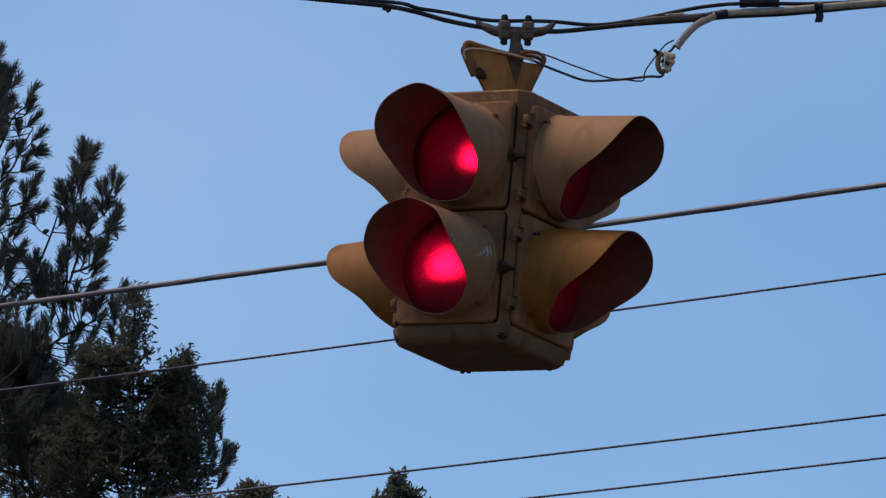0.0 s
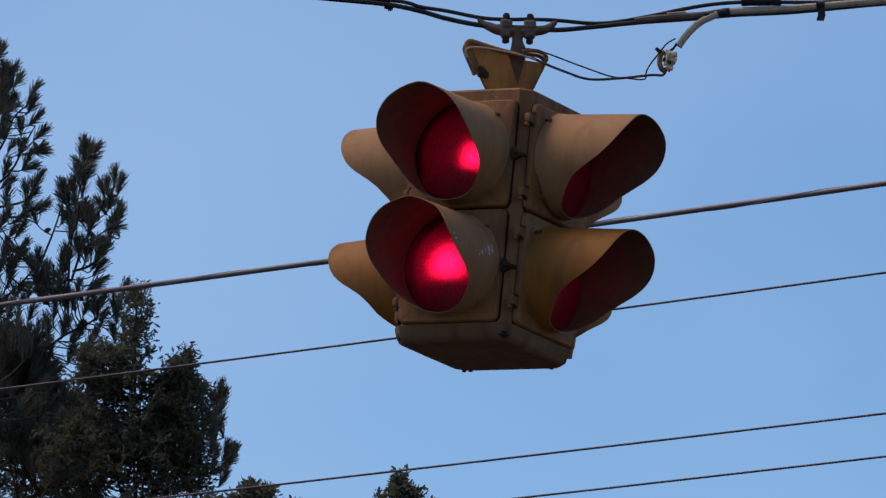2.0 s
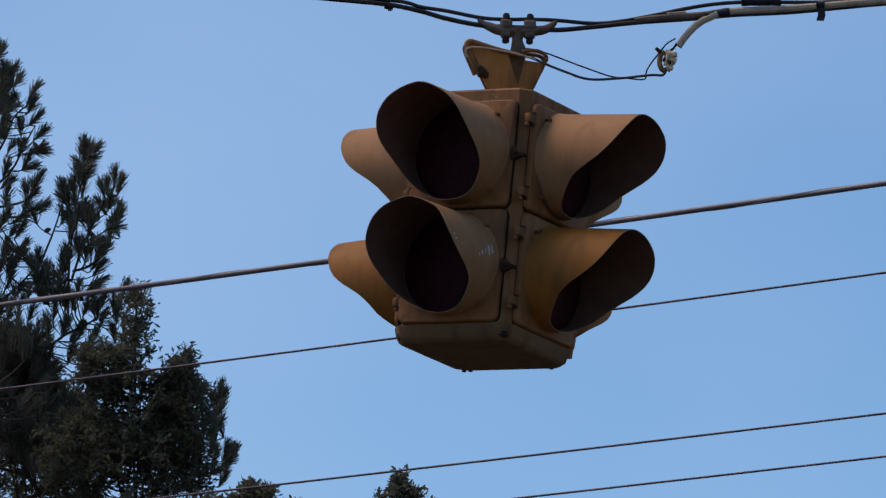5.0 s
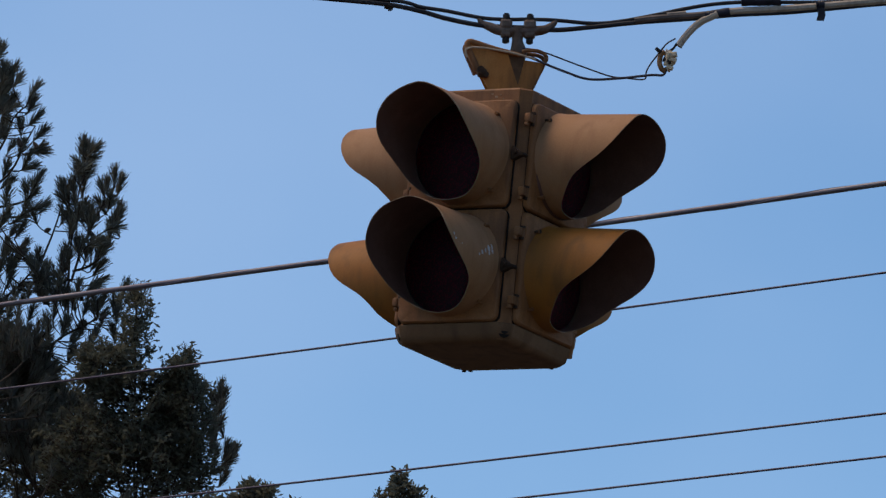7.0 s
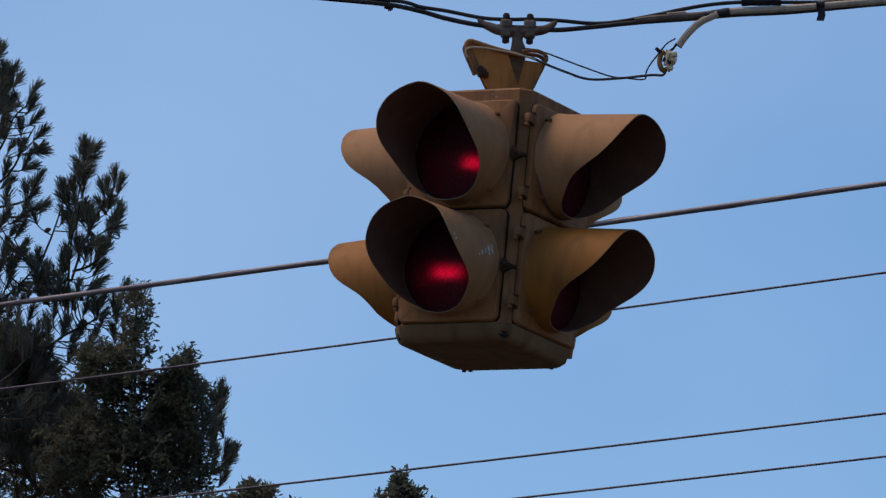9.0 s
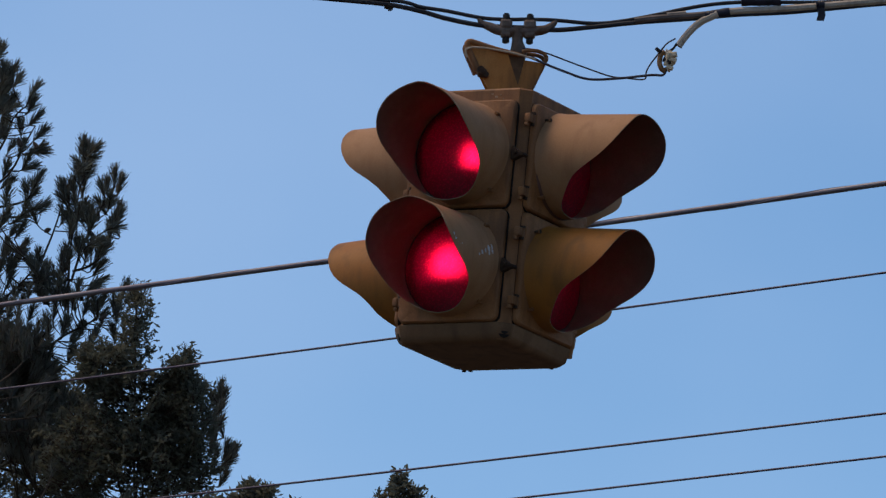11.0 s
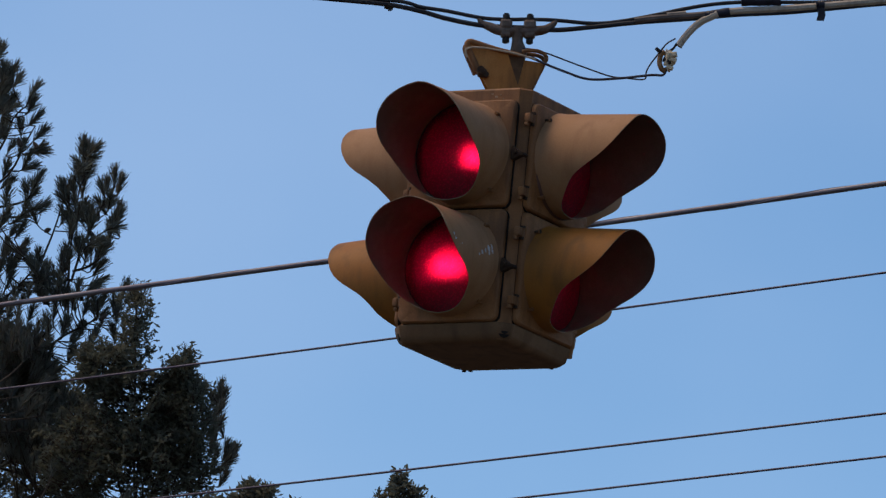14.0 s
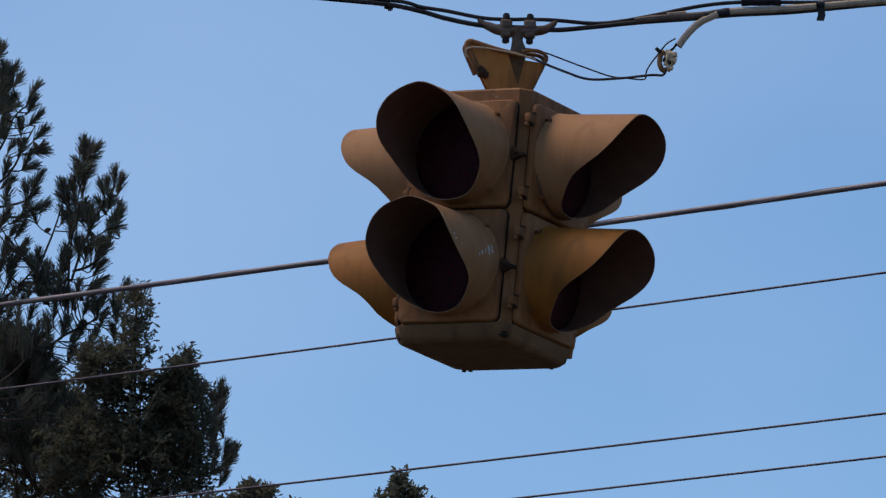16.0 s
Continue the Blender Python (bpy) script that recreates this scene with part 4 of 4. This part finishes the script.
def pine(x, y):
    """A tall pine: trunk, upswept limbs, twigs to each shoot, needle brushes and cones."""
    rnd = random.Random(5)
    root = new("pine_tree")
    root.matrix_basis = pose(x, y, 0)
    bm = bmesh.new()
    add_tube(bm, curve_points([(0, 0, -0.3), (0.05, 0, 5), (-0.02, 0, 10), (0, 0, 13.5), (0.0, 0, 16), (-0.04, 0, 17.4)], 4), [0.26 - 0.0115 * i for i in range(21)], 10)
    trunk = part("trunk", bm, BARK, root, smooth=True)
    nodes = []
    bm = bmesh.new()
    for limb in BOUGHS:
        dy = rnd.uniform(-0.25, 0.25)
        line = curve_points([(p - x, dy * i / len(limb), h) for i, (p, h) in enumerate(limb)], 5)
        k = len(line)
        add_tube(bm, line, [0.0105 * (1 - 0.6 * i / k) for i in range(k)], 6)
        nodes += line[2:]
    # lower and far limbs, all round the trunk
    for i in range(46):
        h, a = rnd.uniform(7.5, 16.3), rnd.uniform(0, 2 * math.pi)
        if math.cos(a) > 0.1 and h > 13.4:
            continue
        ln = rnd.uniform(0.6, 1.0) * (0.5 + (17.6 - h) * 0.26)
        e = Vector((math.cos(a) * ln, math.sin(a) * ln, h + 0.45 * ln))
        line = curve_points([(0, 0, h), (e.x * 0.5, e.y * 0.5, h + 0.14 * ln), tuple(e)], 4)
        add_tube(bm, line, [0.03 * (1 - 0.8 * q / 9) for q in range(9)], 6)
        nodes += line[2:]
    nodes += [Vector((0, 0, 14 + 0.2 * i)) for i in range(17)]
    shoots = []
    for group in (TOP, LEADER, SIDE, MID, LOW, EDGE):
        for px, pz, lean in group:
            a, yy = radians(lean), rnd.uniform(-0.3, 0.3)
            tip = Vector((px - x, yy, pz + (0.035 if group is EDGE else 0)))
            d = Vector((math.sin(a), rnd.uniform(-0.35, 0.35), math.cos(a))).normalized()
            shoots.append((tip - d * rnd.uniform(0.17, 0.22), tip))
            if rnd.random() < 0.35:
                d2 = Vector((math.sin(a + rnd.uniform(-0.6, 0.6)), rnd.uniform(-0.6, 0.6), math.cos(a))).normalized()
                b2 = tip - d * 0.24 + Vector((rnd.uniform(-0.03, 0.03), rnd.uniform(-0.1, 0.1), -0.05))
                shoots.append((b2 - d2 * 0.1, b2 + d2 * 0.1))
    named = len(shoots)
    # dense lower crown
    for i in range(380):
        q = Vector((rnd.gauss(0, 0.4), rnd.gauss(0, 0.5), rnd.gauss(0, 0.4)))
        if q.length > 1:
            continue
        cx, cz, rx, rz = ((0.55, 13.85, 0.27, 0.36), (0.8, 13.3, 0.5, 0.42), (0.45, 13.95, 0.3, 0.3), (0.2, 13.6, 0.4, 0.6))[i % 4]
        b = Vector((cx + q.x * rx, q.y * 0.6, cz + q.z * rz - 0.12))
        shoots.append((b, b + Vector((0.3 * q.x + rnd.uniform(-0.3, 0.3), rnd.uniform(-0.4, 0.4), 0.9)).normalized() * 0.22))
    # the dark hearts of the leader, of the bough below it and of the top
    for i in range(63):
        cx, cz, rx, rz = ((0.7, 14.47, 0.12, 0.12), (0.95, 14.3, 0.16, 0.1), (0.4, 14.25, 0.2, 0.1), (0.9, 14.98, 0.09, 0.13), (0.9, 14.8, 0.12, 0.16), (0.7, 14.5, 0.11, 0.11), (0.33, 15.98, 0.1, 0.14), (0.87, 14.68, 0.12, 0.12), (0.72, 14.42, 0.12, 0.1))[i % 9]
        b = Vector((cx + rnd.uniform(-1, 1) * rx, rnd.uniform(-0.25, 0.25), cz + rnd.uniform(-1, 1) * rz - 0.1))
        shoots.append((b, b + Vector((rnd.uniform(-0.35, 0.35), rnd.uniform(-0.4, 0.4), 0.9)).normalized() * 0.19))
    for i in range(26):
        b = Vector((rnd.uniform(-0.15, 0.34), rnd.uniform(-0.4, 0.4), rnd.uniform(15.45, 16.05)))
        shoots.append((b, b + Vector((rnd.uniform(-0.1, 0.5), rnd.uniform(-0.4, 0.4), 0.9)).normalized() * 0.2))
    for i in range(820):
        h = rnd.uniform(9.0, 14.0)
        w = 0.55 + (14.0 - h) * 0.62
        px = rnd.uniform(-w, min(w, 1.0 + (13.6 - h) * 1.1)) if h > 12.2 else rnd.uniform(-w, w)
        if h > 12.2 and px > 0.75 + (14.1 - h) * 1.0:
            continue
        b = Vector((px, rnd.uniform(-1.0, 1.0) * w * 0.7, h))
        d = Vector((0.6 * px / w + rnd.uniform(-0.5, 0.5), rnd.uniform(-0.6, 0.6), 0.9)).normalized()
        shoots.append((b, b + d * rnd.uniform(0.18, 0.25)))
    for i in range(70):
        h = rnd.uniform(14.0, 17.3)
        w = 0.2 + (17.5 - h) * 0.45
        b = Vector((rnd.uniform(-w, 0.16 if h < 15.6 else -0.05), rnd.uniform(-w, w), h))
        shoots.append((b, b + Vector((b.x * 0.3, b.y * 0.3, 0.22))))
    arr = np.array([tuple(q) for q in nodes])
    for base, tip in shoots:
        k = int(np.argmin(((arr - np.array(base)) ** 2).sum(1) + 0.6 * np.maximum(arr[:, 2] - base.z, 0)))
        q = nodes[k]
        if (q - base).length > 0.9:
            q = base + (q - base).normalized() * 0.9
        mid = (q + base) / 2 + Vector((0, 0, -0.05 * (q - base).length))
        add_tube(bm, curve_points([q, mid, base, tip - (tip - base) * 0.25], 2), 0.0055, 4)
    part("branchwork", bm, BARK, root, "upswept grey-brown limbs and twigs")
    verts, faces = [], []
    for i, (base, tip) in enumerate(shoots):
        needle_brush(verts, faces, base, tip, rnd, 98 if i < named else 56, 0.12, 34 if i < named and tip.x > 1.9 else 46)
    raw("crown", verts, faces, NEEDLE, root, "dark green brushes of long needles", "stuff")
    for px, pz in ((-3.2, 15.44), (-2.67, 15.25), (-2.6, 14.95), (-2.65, 14.81), (-2.96, 14.78), (-2.83, 14.11), (-2.71, 14.31), (-2.52, 14.13), (-3.08, 15.42)):
        bm = bmesh.new()
        tilt = Matrix.Translation((px - x, rnd.uniform(-0.3, 0), pz)) @ Euler((rnd.uniform(-1, 1), rnd.uniform(-1, 1), 0)).to_matrix().to_4x4()
        prof = ((0.003, -0.042), (0.013, -0.033), (0.017, -0.012), (0.014, 0.012), (0.008, 0.032), (0.002, 0.042))
        loft(bm, [[tilt @ Vector((r * (1 + 0.25 * (j % 2)) * math.cos(2 * math.pi * j / 12), r * (1 + 0.25 * (j % 2)) * math.sin(2 * math.pi * j / 12), h)) for j in range(12)] for r, h in prof])
        part("pine_cone", bm, CONE, root, "brown pine cone")
    return tagged(root, "tall dark pine with upswept needle brushes", "tree", "trees beyond the crossing")


pine(-3.65, 60.0)


def broadleaf(x, y, lobes, seed, label, leaf=0.05, wide=0.4, per=20):
    """A broad-leaved tree: trunk, limbs into each lobe of the crown, sprigs and separate pointed leaves."""
    rnd = random.Random(seed)
    root = new("broadleaf_tree")
    root.matrix_basis = pose(x, y, 0)
    top = max(l[1] for l in lobes)
    bm = bmesh.new()
    add_tube(bm, curve_points([(0, 0, -0.3), (0.04, 0.03, top * 0.35), (-0.03, 0, top * 0.7), (0, 0, top * 0.86)], 5), [0.2 - 0.0125 * i for i in range(16)], 10)
    part("trunk", bm, BARK, root, smooth=True)
    limbs = bmesh.new()
    verts, faces = [], []
    for cx, cz, rx, rz, n in lobes:
        c = Vector((cx - x, rnd.uniform(-0.2, 0.2), cz))
        foot = Vector((0, 0, min(cz - rz * 0.9, top * 0.9) - 0.4))
        spine = curve_points([foot, (foot + c) / 2 + Vector((0.1 * (c.x - foot.x), 0, -0.1)), c - Vector((0, 0, rz * 0.4)), c + Vector((0, 0, rz * 0.75))], 5)
        add_tube(limbs, spine, [0.011 * (1 - 0.7 * i / 16) for i in range(16)], 6)
        groups = max(8, n // 11)
        ry = min(max(rx, 0.25) * 1.2, 0.7)
        for g in range(groups):
            while True:
                q = Vector((rnd.uniform(-1, 1), rnd.uniform(-1, 1), rnd.uniform(-1, 1)))
                if 0.2 < q.length < 1:
                    break
            q = q * (q.length ** -0.35)
            e = c + Vector((q.x * rx, q.y * ry, q.z * rz)) * 0.93
            s = min(spine[8:], key=lambda p: (p - e).length + 0.5 * max(p.z - e.z, 0))
            twig = curve_points([s, (s + e) / 2 + Vector((0, 0, -0.04)), e], 4)
            add_tube(limbs, twig, 0.004, 4)
            # leaves in loose whorls along the twig, most of them at its end
            for i in range(per):
                t = (1.0, 0.9, 0.7, 0.45)[i % 4] + rnd.gauss(0, 0.08)
                p = s.lerp(e, 0.3 + 0.7 * t) + Vector([rnd.gauss(0, 0.022) for _ in range(3)])
                d = (Vector((rnd.gauss(0, 1), rnd.gauss(0, 1), rnd.gauss(0.05, 0.8))).normalized() + 0.5 * (e - s).normalized()).normalized()
                w = d.cross(Vector((rnd.gauss(0, 1), rnd.gauss(0, 1), rnd.gauss(0, 1)))).normalized()
                up = w.cross(d)
                ln = leaf * rnd.uniform(0.65, 1.25)
                k = len(verts)
                half = ln * wide * 0.5
                rim = ((0.0, 0.06, 0), (0.22, 0.5, 0.05), (0.36, 0.34, 0.06), (0.55, 1.0, 0.05), (0.7, 0.5, 0.0), (0.8, 0.62, -0.04), (1.0, 0.0, -0.1))
                verts += [p + d * ln * f + w * half * g + up * ln * h for f, g, h in rim] + [p + d * ln * f - w * half * g + up * ln * h for f, g, h in rim[:-1]]
                faces += [(k, k + 1, k + 8, k + 7), (k + 1, k + 2, k + 9, k + 8), (k + 2, k + 3, k + 10, k + 9), (k + 3, k + 4, k + 11, k + 10), (k + 4, k + 5, k + 12, k + 11), (k + 5, k + 6, k + 12)]
    part("branchwork", limbs, BARK, root, "thin dark limbs and sprigs")
    raw("crown", verts, faces, LEAF, root, "dense small pointed dark green leaves", "stuff")
    return tagged(root, label, "tree", "trees beyond the crossing")


broadleaf(-2.2, 59.4, [(-2.26, 14.22, 0.08, 0.1, 110), (-2.25, 14.1, 0.15, 0.15, 210), (-2.25, 13.88, 0.15, 0.18, 330), (-1.92, 13.66, 0.12, 0.1, 330), (-1.86, 13.75, 0.04, 0.06, 60), (-1.88, 13.58, 0.11, 0.16, 440), (-1.95, 13.4, 0.2, 0.28, 1500), (-2.2, 13.35, 0.45, 0.42, 2900),
                         (-2.02, 13.05, 0.27, 0.22, 800), (-2.15, 12.98, 0.5, 0.36, 1200), (-2.62, 13.02, 0.42, 0.38, 1100), (-2.48, 13.65, 0.24, 0.22, 1700), (-1.75, 13.58, 0.07, 0.06, 110), (-1.79, 13.3, 0.14, 0.33, 1000), (-1.78, 12.95, 0.2, 0.25, 700), (-2.3, 12.3, 0.8, 0.8, 2600), (-2.2, 11.0, 1.2, 1.3, 5000)],
          7, "dense dark oak with small narrow leaves")
broadleaf(-2.95, 61.6, [(-3.12, 13.7, 0.22, 0.42, 2500), (-2.8, 13.72, 0.2, 0.3, 1300), (-3.1, 13.98, 0.24, 0.18, 1200), (-2.62, 13.55, 0.18, 0.25, 900), (-3.05, 13.15, 0.45, 0.55, 2300), (-2.9, 12.5, 0.7, 0.7, 1300), (-3.0, 11.4, 1.3, 1.3, 6000)], 9, "dark broad-leaved tree behind the pine")
broadleaf(-1.7, 70.0, [(-1.56, 14.76, 0.13, 0.1, 330), (-1.7, 14.68, 0.1, 0.08, 200), (-1.45, 14.7, 0.07, 0.08, 160), (-1.93, 14.62, 0.1, 0.1, 220), (-1.6, 14.5, 0.25, 0.2, 900), (-1.7, 14.1, 0.5, 0.4, 2000), (-1.7, 13.2, 0.9, 1.0, 4000)], 11, "broad-leaved treetop with pointed leaves", leaf=0.075, wide=0.4, per=16)
broadleaf(-0.3, 75.0, [(-0.32, 15.86, 0.05, 0.07, 60), (-0.33, 15.74, 0.1, 0.1, 170), (-0.19, 15.74, 0.05, 0.07, 70), (-0.5, 15.66, 0.08, 0.06, 90), (-0.05, 15.62, 0.14, 0.06, 110), (-1.3, 15.58, 0.07, 0.06, 70), (-0.3, 15.52, 0.3, 0.2, 900), (-0.3, 15.1, 0.6, 0.4, 2300), (-0.3, 14.2, 1.0, 1.0, 4000)], 13,
          "far broad-leaved treetop with lobed leaves", leaf=0.085, wide=0.4, per=16)

# ---- what moves: the added sleeves that dim the always-lit bulbs ----
FLASH = ((0.10, 1.0), (0.1667, 0.27), (0.20, 0.085), (0.2333, 0.04), (0.30, 0.012), (0.3667, 0.003), (0.43, 0.0), (0.6333, 0.0), (0.70, 0.25), (0.7333, 0.5), (0.80, 0.85), (0.90, 1.0))


def lift(light):
    """How far the sleeve must rise to let that share of the light out."""
    return float(np.interp(light, (0, 0.01, 0.04, 0.11, 0.27, 0.6, 0.9, 1), (0, 0.006, 0.0145, 0.0245, 0.036, 0.051, 0.066, 0.082)))


def motions():
    # the fourth flash comes a little early
    rows = [(0.0, 1.0)]
    for k in range(15):
        for t, v in FLASH:
            when = 1.1 * k + t - (0.0333 if k == 3 and t > 0.5 else 0.0)
            if when < 16.0:
                rows.append((when, v))
    rows.append((16.0, 0.0))
    for shade, rest in SHADES:
        walk(shade, [(t, rest @ pose(0, 0, lift(v))) for t, v in rows])


motions()
